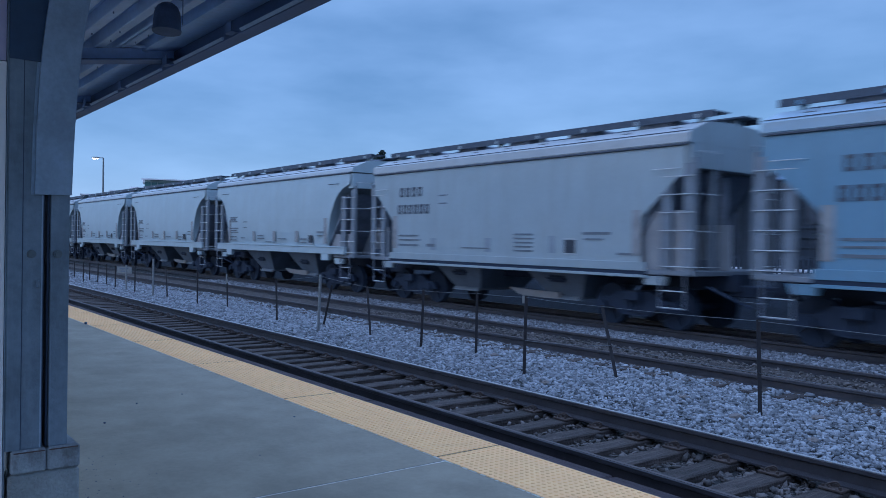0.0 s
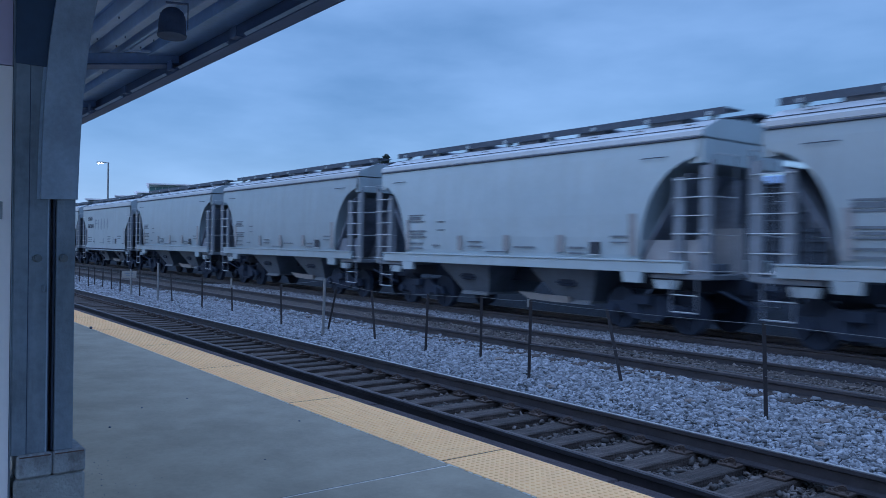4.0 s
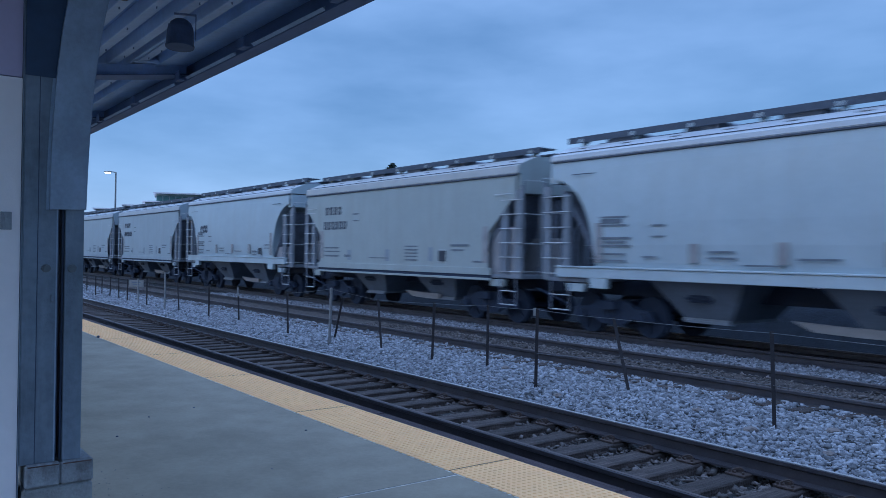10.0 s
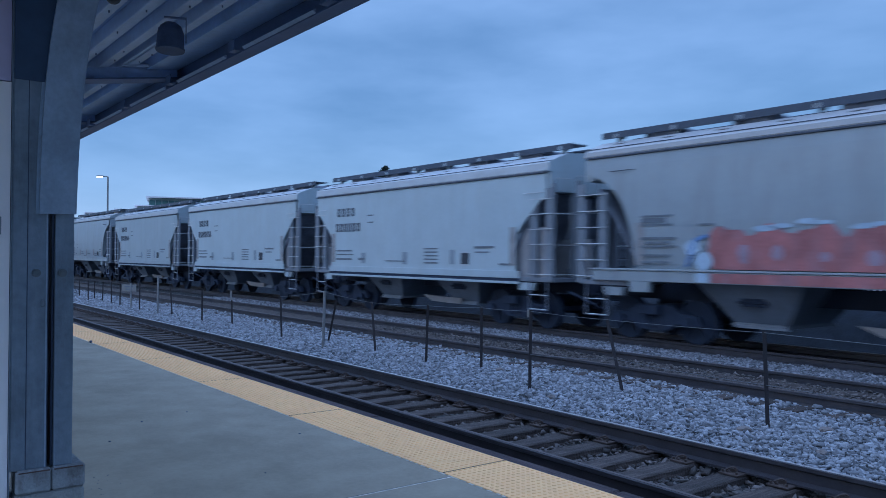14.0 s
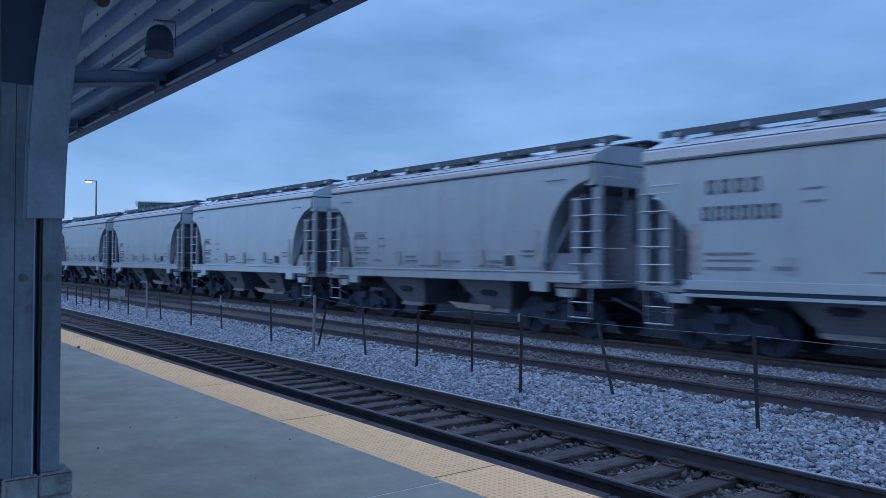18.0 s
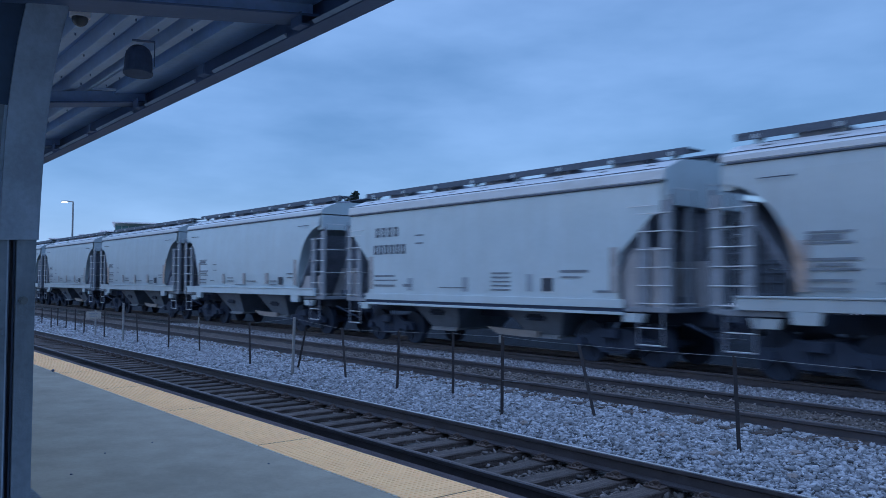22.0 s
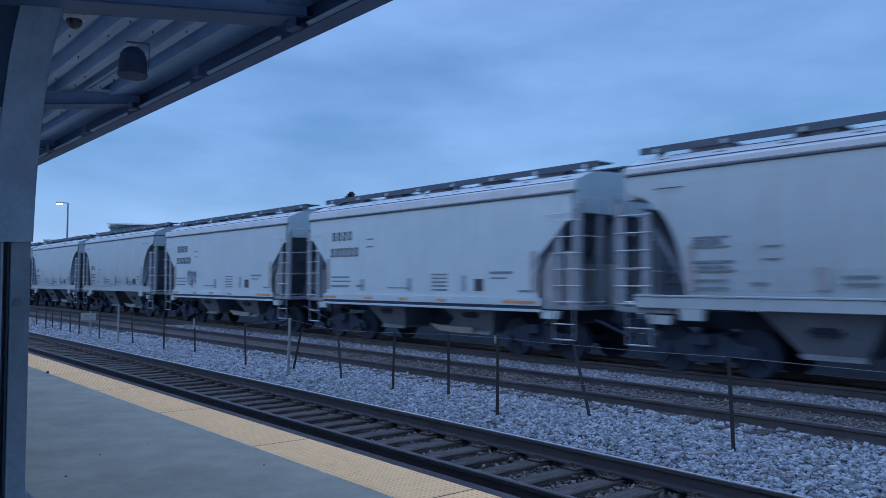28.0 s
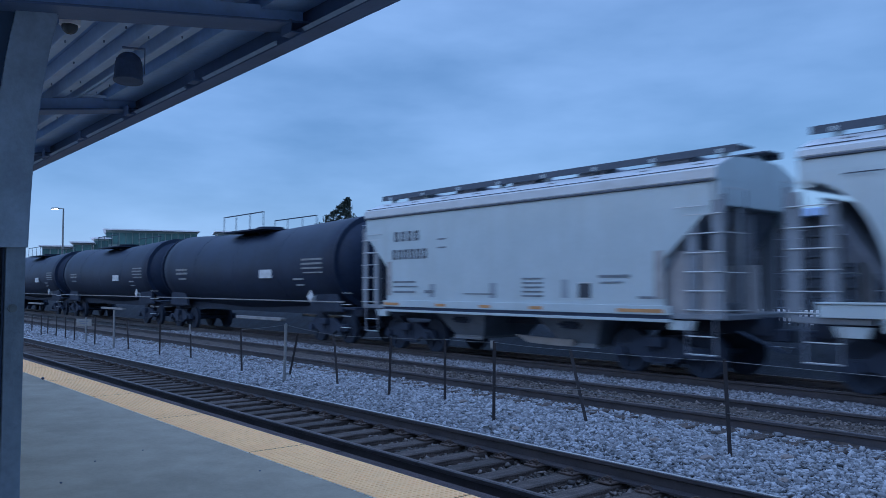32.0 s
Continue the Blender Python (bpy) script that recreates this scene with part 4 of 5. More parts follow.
def truck(parent, x):
    tk = new("truck")
    tk.parent = parent
    tk.location = (x, 0, 0)
    for s in (-1, 1):
        bm = B()
        prism(bm, [(-1.15, 0.40), (-1.05, 0.60), (-0.70, 0.62), (-0.42, 0.78), (0.42, 0.78), (0.70, 0.62), (1.05, 0.60), (1.15, 0.40), (0.86, 0.36), (0.60, 0.42), (0.34, 0.26), (-0.34, 0.26), (-0.60, 0.42), (-0.86, 0.36)], "y", s * 1.02 - 0.06, s * 1.02 + 0.06)
        if s < 0:
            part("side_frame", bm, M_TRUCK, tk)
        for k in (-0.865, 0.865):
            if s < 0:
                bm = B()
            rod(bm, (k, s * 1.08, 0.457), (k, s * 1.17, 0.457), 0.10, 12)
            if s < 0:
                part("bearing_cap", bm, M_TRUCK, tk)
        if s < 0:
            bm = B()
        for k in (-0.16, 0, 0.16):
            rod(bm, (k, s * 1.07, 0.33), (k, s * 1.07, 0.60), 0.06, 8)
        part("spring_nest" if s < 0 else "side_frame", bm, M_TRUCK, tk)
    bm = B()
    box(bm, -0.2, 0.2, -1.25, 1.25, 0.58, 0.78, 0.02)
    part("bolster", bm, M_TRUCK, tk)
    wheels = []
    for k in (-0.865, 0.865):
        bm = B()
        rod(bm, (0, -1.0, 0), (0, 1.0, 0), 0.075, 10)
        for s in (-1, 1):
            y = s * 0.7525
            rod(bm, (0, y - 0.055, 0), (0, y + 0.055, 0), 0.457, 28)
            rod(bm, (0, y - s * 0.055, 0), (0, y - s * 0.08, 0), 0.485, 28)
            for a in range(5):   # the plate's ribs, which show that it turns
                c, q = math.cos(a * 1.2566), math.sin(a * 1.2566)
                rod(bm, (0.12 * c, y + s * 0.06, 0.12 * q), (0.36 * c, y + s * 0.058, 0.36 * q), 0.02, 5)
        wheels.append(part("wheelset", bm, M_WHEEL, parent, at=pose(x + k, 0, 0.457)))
    return wheels


def hollow(x, z, w, h, y, mat, parent):
    """A mark of four bars that stands for one character."""
    bm = B()
    b = 0.062
    prism(bm, [(x, z), (x + w, z), (x + w, z + h), (x, z + h), (x, z + b), (x + b, z + b), (x + b, z + h - b), (x + w - b, z + h - b), (x + w - b, z + b * 1.01), (x + b, z + b * 1.01), (x, z + b * 0.99)], "y", y - 0.004, y + 0.004)
    part("reporting_mark", bm, mat, parent, "dark stencilled reporting mark")


def bars(name, rows, mat, parent, label):
    """Flat strokes of paint on the near side: (x0, x1, z0, z1, offset)."""
    if name != "data_stencil":
        for x0, x1, z0, z1, y in rows:
            bm = B()
            box(bm, x0, x1, y - 0.004, y + 0.004, z0, z1)
            part(name, bm, mat, parent, label)
        return
    bm = B()
    for x0, x1, z0, z1, y in rows:
        box(bm, x0, x1, y - 0.004, y + 0.004, z0, z1)
    tagged(part(name, bm, mat, parent, label), kind="stuff")


def hopper(kind, paint, label):
    """A two-bay covered hopper car."""
    P = PAINTS[paint]
    car = thing("hopper_car", pose(-300, TRAIN_Y, 0), label, "hopper car", "cars of the freight train")
    part("body", hopper_body(kind), P, car, smooth=False)
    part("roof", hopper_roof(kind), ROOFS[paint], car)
    up = 0.0 if kind == "flat" else 0.10
    for s in (-1, 1):
        part("eave_bead", eave_bead(kind, s), M_STEN, car, "dark bead painted for the eave's shadow line")
        part("slope_sheet", slope_sheet(s), M_SLOPE, car, "sloped end sheet painted dark for the overhang's shade")
    # running boards on brackets, hatches between them
    for s in (-1, 1):
        bm = B()
        box(bm, -HALF - 0.05, HALF + 0.05, s * 0.54 - 0.25, s * 0.54 + 0.25, 4.47 + up, 4.50 + up)
        box(bm, -HALF - 0.05, HALF + 0.05, s * 0.80 - 0.012, s * 0.80 + 0.012, 4.37 + up, 4.515 + up)
        part("running_board", bm, M_BOARD, car, "dark galvanised grating walkway")
    br = None
    far = B()
    for i in range(8):
        x = -HALF + 0.35 + i * (2 * HALF - 0.7) / 7
        box(far, x - 0.05, x + 0.05, 0.50, 0.81, 4.38 + up, 4.468 + up)
        box(far, x - 0.05, x + 0.05, 0.62, 0.70, 4.24 + up, 4.38 + up)
        m = pose(x, -0.66, up)
        if br is None:
            bm = B()
            box(bm, -0.05, 0.05, -0.16, 0.15, 4.38, 4.468, 0.01)
            box(bm, -0.05, 0.05, -0.04, 0.04, 4.24, 4.38)
            br = part("bracket", bm, P, car, at=m)
        else:
            again(br, m, car)
    tagged(part("far_brackets", far, P, car), kind="stuff")
    # latches in a row on the near roof slope, a lap seam below them
    ry, rz = (-1.17, 4.156) if kind == "flat" else (-1.13, 4.268)
    latch = None
    for i in range(9):
        m = pose(-HALF + 0.75 + i * 1.28, ry, rz, -21)
        if latch is None:
            bm = B()
            box(bm, -0.12, 0.12, -0.018, 0.018, -0.004, 0.014, 0.004)
            latch = part("roof_latch", bm, M_STENG, car, "grey hatch latch on the roof slope", at=m)
        else:
            again(latch, m, car)
    bm = B()
    sy, sz = (-1.452, 4.048) if kind == "flat" else (-1.375, 4.168)
    rod(bm, (-HALF + 0.05, sy, sz), (HALF - 0.05, sy, sz), 0.011, 5)
    part("roof_seam", bm, M_STEN, car, "thin dark lap seam along the roof")
    hatch = None
    for i in range(5):
        m = pose(-4.3 + i * 2.15, 0, up)
        if hatch is None:
            bm = B()
            box(bm, -0.42, 0.42, -0.70, 0.70, 4.24, 4.46, 0.03)
            hatch = part("hatch_cover", bm, M_SLOPE, car, "dark hatch cover", at=m)
        else:
            again(hatch, m, car)
    # sills
    for s in (-1, 1):
        bm = B()
        if kind == "flat":
            y = s * 1.515
            box(bm, -4.75, 4.75, y - 0.02, y + 0.02, 1.24, 1.42, 0.004)
            box(bm, -4.75, 4.75, y - 0.035, y + 0.045 if s < 0 else y + 0.035, 1.10, 1.16, 0.004)
            sill = part("side_sill", bm, P, car)
            # recess between the flanges gets a dark strip as its shadow
            bm = B()
            box(bm, -4.75, 4.75, y - 0.004, y + 0.006, 1.158, 1.242)
            part("sill_web", bm, M_TRUCK, sill, "sill web painted dark as shadow")
        else:
            y = s * 1.50
            box(bm, -5.45, 5.45, y - 0.06, y + 0.06, 1.28, 1.50, 0.008)
            box(bm, -5.45, 5.45, y - 0.085, y + 0.085, 1.50, 1.54, 0.008)
            sill = part("side_sill", bm, P, car)
            for k in (-4.15, 4.15):
                bm = B()
                prism(bm, [(k - 0.27, 1.28), (k + 0.27, 1.28), (k + 0.23, 1.06), (k - 0.23, 1.06)], "y", y - 0.06, y + 0.06)
                part("jacking_pad", bm, P, sill)
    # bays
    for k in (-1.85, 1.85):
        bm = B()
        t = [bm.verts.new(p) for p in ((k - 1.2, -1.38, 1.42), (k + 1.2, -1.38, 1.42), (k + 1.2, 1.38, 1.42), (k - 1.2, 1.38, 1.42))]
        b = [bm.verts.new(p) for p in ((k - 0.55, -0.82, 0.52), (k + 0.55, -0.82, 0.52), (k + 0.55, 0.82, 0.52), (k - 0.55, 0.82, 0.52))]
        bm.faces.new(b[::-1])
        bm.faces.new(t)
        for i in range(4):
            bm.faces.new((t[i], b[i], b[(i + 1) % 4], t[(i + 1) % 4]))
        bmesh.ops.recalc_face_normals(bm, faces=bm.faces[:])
        bay = part("hopper_bay", bm, M_BAY, car, "dark grey hopper bay")
        bm = B()
        box(bm, k - 0.55, k + 0.55, -0.88, 0.88, 0.46, 0.53, 0.01)
        box(bm, k - 0.45, k + 0.60, -0.96, -0.88, 0.44, 0.49)
        part("outlet_gate", bm, M_ENDS, bay, "worn outlet gate")
        bm = B()
        box(bm, k - 0.24, k + 0.24, -1.135, -1.085, 0.86, 1.02, 0.01)
        rod(bm, (k - 0.30, -1.13, 0.94), (k + 0.30, -1.13, 0.94), 0.03, 6)
        part("gate_drive", bm, M_TRUCK, bay, "dark gate drive box on the bay")
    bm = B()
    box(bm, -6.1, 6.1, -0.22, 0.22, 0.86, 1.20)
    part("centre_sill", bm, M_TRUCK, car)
    bm = B()
    prism(bm, [(0.05, 0.64), (0.48, 0.47), (1.30, 0.445), (1.85, 0.45), (1.85, 0.60), (0.9, 0.61)], "y", -1.02, -0.93)
    part("discharge_trough", bm, M_TROUGH, car, "pale dusty trough under the bays")
    # ends: the posts stand a little out from the sides
    ep, lw = (HALF + 0.10, 0.80) if kind == "flat" else (HALF + 0.20, 0.88)
    pale = kind == "flat" or paint == "white"
    for e in (-1, 1):
        bm = B()
        box(bm, e * (HALF - 1.2), e * (HALF + 0.10), -1.46, 1.46, 1.17, 1.27, 0.01)
        part("end_platform", bm, M_ENDS, car)
        # plate is pale on flat and white cars, dark on the rest
        if e > 0:
            bm = B()
            top = 2.48 if kind == "flat" else 1.95
            prism(bm, [(4.1, 1.272), (ep - 0.32, 1.272), (ep - 0.32, top), (4.1, top)], "y", -1.335, -1.30)
            part("gusset_plate", bm, M_GUSSET if pale else M_SLOPE, car, "pale plate behind the ladder" if pale else "dark plate behind the ladder")
        # upper plate painted dark for the overhang's shade, web below it toned lighter
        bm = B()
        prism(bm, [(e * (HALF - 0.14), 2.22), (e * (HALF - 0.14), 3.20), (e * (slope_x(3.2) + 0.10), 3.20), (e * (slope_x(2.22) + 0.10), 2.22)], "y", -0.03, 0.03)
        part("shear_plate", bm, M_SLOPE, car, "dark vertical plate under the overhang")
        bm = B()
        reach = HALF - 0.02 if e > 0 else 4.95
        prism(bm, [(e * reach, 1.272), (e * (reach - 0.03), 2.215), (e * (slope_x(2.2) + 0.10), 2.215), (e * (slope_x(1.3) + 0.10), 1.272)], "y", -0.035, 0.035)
        part("centre_web", bm, M_WEBLIT if pale else M_SLOPE, car, "pale web plate, toned as the lit part below the overhang" if pale else "dark web plate above the end platform")
        for s in (-1, 1):
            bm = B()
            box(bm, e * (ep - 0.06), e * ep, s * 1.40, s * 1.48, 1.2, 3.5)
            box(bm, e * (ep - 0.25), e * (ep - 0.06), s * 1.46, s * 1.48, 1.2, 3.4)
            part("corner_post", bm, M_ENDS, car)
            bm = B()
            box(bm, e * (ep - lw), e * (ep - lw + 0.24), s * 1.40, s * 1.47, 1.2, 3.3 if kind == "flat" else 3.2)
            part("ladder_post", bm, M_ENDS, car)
            if s < 0 and kind == "flat":
                bm = B()
                box(bm, e * (HALF - 0.14), e * (HALF - 0.04), -0.68, -0.56, 1.27, 3.5)
                part("end_post", bm, M_ENDS, car)
            bm = B()
            for k in (lw - 0.02, 0.03):
                box(bm, e * (ep - k) - 0.008, e * (ep - k) + 0.008, s * 1.482, s * 1.494, 1.3, 3.2)
            if s > 0:
                rungs(bm, e * (HALF - 0.78), e * HALF, s * 1.498, 1.35, 3.15, 6)
            ladder = part("side_ladder", bm, M_ENDS, car, "grey side ladder with pale rungs")
            if s < 0:
                bm = B()
                rod(bm, (e * (ep - lw), s * 1.498, 0), (e * ep, s * 1.498, 0), 0.011, 5)
                rung = part("rung", bm, M_STENW, ladder, at=pose(0, 0, 1.35))
                for i in range(1, 6):
                    again(rung, pose(0, 0, 1.35 + 0.36 * i), ladder)
            bm = B()
            for k in (1.44, 0.72):
                box(bm, e * (ep + 0.03) - 0.008, e * (ep + 0.03) + 0.008, s * k - 0.008, s * k + 0.008, 1.3, 3.6)
            ladder = part("end_ladder", bm, M_ENDS, car, "grey end ladder with pale rungs")
            bm = B()
            rod(bm, (e * (ep + 0.045), s * 1.45, 0), (e * (ep + 0.045), s * 0.71, 0), 0.010, 5)
            rung = part("rung", bm, M_STENW, ladder, at=pose(0, 0, 1.35))
            for z in (2.05, 2.79) if s > 0 else (2.05, 2.79, 3.62):
                again(rung, pose(0, 0, z), ladder)
            bm = B()
            xa, xb = e * (HALF - 0.70), e * (HALF - 0.08)
            w = 0.024 * e
            prism(bm, [(xa, 1.2), (xa, 0.50), (xb, 0.50), (xb, 1.2), (xb - w, 1.2), (xb - w, 0.524), (xa + w, 0.524), (xa + w, 1.2)], "y", s * 1.47, s * 1.495)
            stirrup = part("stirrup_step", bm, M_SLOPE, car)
            bm = B()
            rod(bm, (e * (HALF - 0.70), s * 1.485, 0), (e * (HALF - 0.08), s * 1.485, 0), 0.012, 5)
            step = part("step_rung", bm, M_STENW, stirrup, at=pose(0, 0, 0.52))
            if s < 0:
                again(step, pose(0, 0, 0.86), stirrup)
                bm = B()
                far_k, near_k = (lw + 0.15, 0.35) if kind == "flat" else (lw + 0.75, lw + 0.15)
                rod(bm, (e * (ep - far_k), -1.56, 0), (e * (ep - near_k), -1.56, 0), 0.011, 5)
                for k in (far_k - 0.01, near_k + 0.01):
                    rod(bm, (e * (ep - k), -1.46, 0), (e * (ep - k), -1.56, 0), 0.011, 5)
                part("grab_iron", bm, M_STENW if kind == "flat" else M_STEN, car, "grab iron below the eave", at=pose(0, 0, 3.30 if kind == "flat" else 3.62))
        bm = B()
        low = 3.32 if kind == "flat" else 3.46
        prism(bm, [(e * (HALF - 0.02), 3.84 + up), (e * (HALF - 0.02), low), (e * (HALF - 0.30), low), (e * (HALF - 0.30), 3.84 + up)], "y", -1.44, 1.44)
        cap = [(a * 0.995, b - 0.004) for a, b in roof_outline(kind)]
        prism(bm, cap, "x", min(e * (HALF - 0.10), e * (HALF - 0.018)), max(e * (HALF - 0.10), e * (HALF - 0.018)))
        part("end_sheet", bm, P, car)
        bm = B()
        box(bm, e * HALF, e * 6.43, -0.13, 0.13, 0.74, 0.98, 0.02)
        part("coupler", bm, M_TRUCK, car)
        bm = B()
        rod(bm, (e * (HALF + 0.05), -0.9, 0.95), (e * 6.43, -0.35, 0.55), 0.025, 6)
        part("brake_hose", bm, M_DARK, car)
        for s in (-1, 1):
            bm = B()
            prism(bm, [(e * (HALF - 1.15), 1.14), (e * (HALF - 0.55), 1.14), (e * (HALF - 0.62), 0.96), (e * (HALF - 1.08), 0.96)], "y", s * 1.34, s * 1.46)
            part("bolster_end", bm, P, car)
    bm = B()
    box(bm, 5.32, 5.52, -0.45, -0.12, 1.28, 1.48, 0.02)
    part("brake_gear", bm, M_BAY, car, "dark brake gear on the end platform")
    truck(car, -4.15)
    truck(car, 4.15)
    # stencils on the near side
    y = -1.507 if kind == "flat" else -1.548
    if kind == "flat":
        for mx, mz in [(-4.25 + i * 0.30, 3.05) for i in range(4)] + [(-4.35 + i * 0.27, 2.55) for i in range(6)]:
            hollow(mx, mz, 0.19, 0.27, y, M_STEN, car)
        bars("data_stencil", [(-2.35, -2.0, 3.02, 3.06, y), (-2.35, -2.0, 2.80, 2.84, y), (-4.3, -3.3, 1.90, 1.95, y), (-4.3, -3.2, 1.78, 1.82, y), (-4.3, -3.3, 1.62, 1.68, y), (-2.9, -2.5, 1.62, 1.70, y),
                              (-1.3, -0.2, 1.60, 1.63, y), (3.0, 3.8, 1.98, 2.04, y), (3.05, 3.6, 1.86, 1.90, y), (4.0, 4.4, 1.55, 1.60, y)] + [(0.75, 1.40, 1.56 + i * 0.10, 1.60 + i * 0.10, y) for i in range(5)], M_DATA, car, "small worn stencilled data lines")
        bars("data_plate", [(2.45, 2.78, 1.56, 1.86, y)], M_PLATE, car, "black square data plate")
        bars("dull_patch", [(-2.70, -2.46, 1.52, 1.86, y + 0.004), (-0.36, -0.12, 1.52, 1.88, y + 0.004), (1.95, 2.15, 1.55, 1.95, y + 0.004)], M_FADED, car, "dull grey repainted patch")
        bars("plate_line", [(2.44, 2.79, 1.87, 1.89, y), (2.44, 2.79, 1.53, 1.55, y)], M_STENW, car, "pale line along the data plate")
        bars("rust_patch", [(-4.62, -4.40, 1.55, 2.5, y + 0.004), (4.38, 4.60, 1.55, 2.5, y + 0.004)], M_TAN, car, "dull tan repainted patch")
    else:
        bars("reporting_mark", [(-4.12, -3.35, 2.60, 2.64, y), (-4.12, -3.35, 2.42, 2.46, y), (-4.10, -3.5, 2.48, 2.58, y), (-4.12, -3.25, 2.14, 2.19, y), (-4.12, -3.25, 1.98, 2.02, y), (-4.0, -3.4, 2.05, 2.10, y), (-4.1, -3.4, 1.80, 1.84, y), (-4.1, -3.4, 1.66, 1.70, y)], M_DATA, car, "worn stencilled reporting marks")
        bars("data_stencil", [(-2.72, -2.38, 2.40, 2.44, y), (-2.72, -2.38, 2.18, 2.21, y), (-2.95, -2.6, 1.75, 1.79, y), (-1.35, -0.8, 1.86, 1.90, y), (-1.35, -0.75, 1.74, 1.78, y), (0.45, 1.2, 1.74, 1.78, y), (-0.6, 0.2, 1.62, 1.65, y), (2.3, 2.8, 1.74, 1.79, y), (2.3, 2.8, 1.62, 1.66, y), (3.55, 4.0, 2.0, 2.04, y), (3.55, 4.0, 1.88, 1.91, y)], M_DATA, car, "small worn stencilled data lines")
        bars("rust_patch", [(-1.80, -1.58, 1.66, 2.04, y), (0.05, 0.28, 1.66, 2.06, y), (1.92, 2.15, 1.66, 2.06, y)], M_TAN, car, "dull tan repainted patch")
        bars("data_plate", [(2.95, 3.25, 1.64, 1.90, y)], M_PLATE, car, "black square data plate")
        bars("plate_line", [(2.94, 3.26, 1.91, 1.93, y), (2.94, 3.26, 1.61, 1.63, y)], M_STENW, car, "pale line along the data plate")
        bars("rust_patch", [(-4.26, -4.04, 1.62, 2.5, y + 0.012), (4.02, 4.24, 1.62, 2.5, y + 0.012)], M_TAN, car, "dull tan repainted patch")
    return car


# each car's kind and paint from the train's head to its tail; g: its own markings
CARS = ("fb fg bw bw bw bg bw bg bg fg fg fg bw bw fc bw fg fg bm fw fw fg bm fg bm bw bg bg bg fw bw bg bg bg bg bg bg fw fw bg bg bw fw").split()
GAPS = {0: -0.25, 1: -0.4, 2: -0.38, 3: -0.35, 4: -0.25, 5: -0.1, 9: 0.15, 10: 0.1, 14: 0.25, 15: 0.25, 16: 0.3, 17: 0.2, 18: 0.1, 19: 0.35, 20: 0.2, 23: 0.2, 24: 0.2, 25: 0.3, 26: 0.2, 27: 0.05, 28: 0.05, 29: 0.2, 30: -0.15, 31: 0.15, 32: -0.05, 36: -0.27, 37: -0.2, 38: -0.3, 39: -0.45, 40: -0.42, 41: -0.37, 42: -0.54, 43: -0.56}
PAINT_OF = {"w": "white", "g": "grey", "c": "cream", "m": "grimy", "b": "blue"}
LABEL_OF = {"w": "off-white covered hopper car rolling on the far track", "g": "light grey weathered covered hopper car of the freight train", "c": "cream grey-stained covered hopper car of the freight train",
            "m": "dirty streaked grey covered hopper car of the freight train", "b": "pale blue covered hopper car of the freight train"}
V0, V1 = 15.948, 0.01817


def run(t):
    """How far the train has come by t."""
    return V0 * t + V1 * t * t


def gap_x(k):
    """The coupling before car k, at the clip's start."""
    return -8.32 - (k - 1) * PITCH + GAPS.get(k, 0.0)


patterns, train = {}, []
for k, code in enumerate(CARS):
    kind = "flat" if code[0] == "f" else "round"
    if code not in patterns:
        patterns[code] = car = hopper(kind, PAINT_OF[code[1]], LABEL_OF[code[1]])
    else:
        car = copy_thing(patterns[code], pose(-300, TRAIN_Y, 0))
    train.append((car, gap_x(k) - PITCH / 2))


def spray(car, name, mat, blobs, y, label):
    """Flat sprayed patches: rings of uneven outline (x, z, rx, rz)."""
    bm = B()
    r = random.Random(len(blobs) * 7 + int(blobs[0][0] * 10))
    for i, (x, z, rx, rz) in enumerate(blobs):
        pts = [(x + rx * r.uniform(0.75, 1.1) * math.cos(a), z + rz * r.uniform(0.75, 1.1) * math.sin(a)) for a in [j * math.pi / 7 for j in range(14)]]
        prism(bm, pts, "y", y - 0.003 - 0.0012 * i, y)
    part(name, bm, mat, car, label)


def strokes(car, name, mat, lines, y, r, label):
    """Sprayed lines: thin bands from point to point."""
    bm = B()
    for pts in lines:
        for k, ((x0, z0), (x1, z1)) in enumerate(zip(pts, pts[1:])):
            d = Vector((x1 - x0, z1 - z0)).normalized() * r
            prism(bm, [(x0 - 0.6 * d.x + d.y, z0 - 0.6 * d.y - d.x), (x1 + 0.6 * d.x + d.y, z1 + 0.6 * d.y - d.x), (x1 + 0.6 * d.x - d.y, z1 + 0.6 * d.y + d.x), (x0 - 0.6 * d.x - d.y, z0 - 0.6 * d.y + d.x)], "y", y - 0.003 - 0.0007 * (k % 4), y)
    tagged(part(name, bm, mat, car, label), kind="stuff")


def letters(x, z, n, w, h, seed):
    """Loopy strokes that spell nothing."""
    r = random.Random(seed)
    out = []
    for i in range(n):
        cx = x + i * w
        out.append([(cx + w * 0.42 * math.cos(a) * r.uniform(0.8, 1.1), z + h * 0.5 * math.sin(a) * r.uniform(0.8, 1.15)) for a in [r.uniform(0, 1) + j * 0.7 for j in range(r.choice((6, 8, 9)))]])
    return out


YF, YR = -1.512, -1.552
bm = B()
cap = [(0.87 + 0.2 * math.cos(a), 3.2 + 0.2 * math.sin(a)) for a in np.linspace(-1.57, 1.57, 9)] + [(-0.84 - 0.2 * math.cos(a), 3.2 - 0.2 * math.sin(a)) for a in np.linspace(-1.57, 1.57, 9)]
prism(bm, cap, "y", YF - 0.003, YF)
part("painted_logo", bm, M_REDLOGO, train[11][0], "plain red rounded logo panel")
bars("logo_stroke", [(-0.78 + i * 0.33, -0.66 + i * 0.33, 3.15, 3.25, YF - 0.006) for i in range(5)], M_LOGOP, train[11][0], "pale red plain strokes on the logo panel")
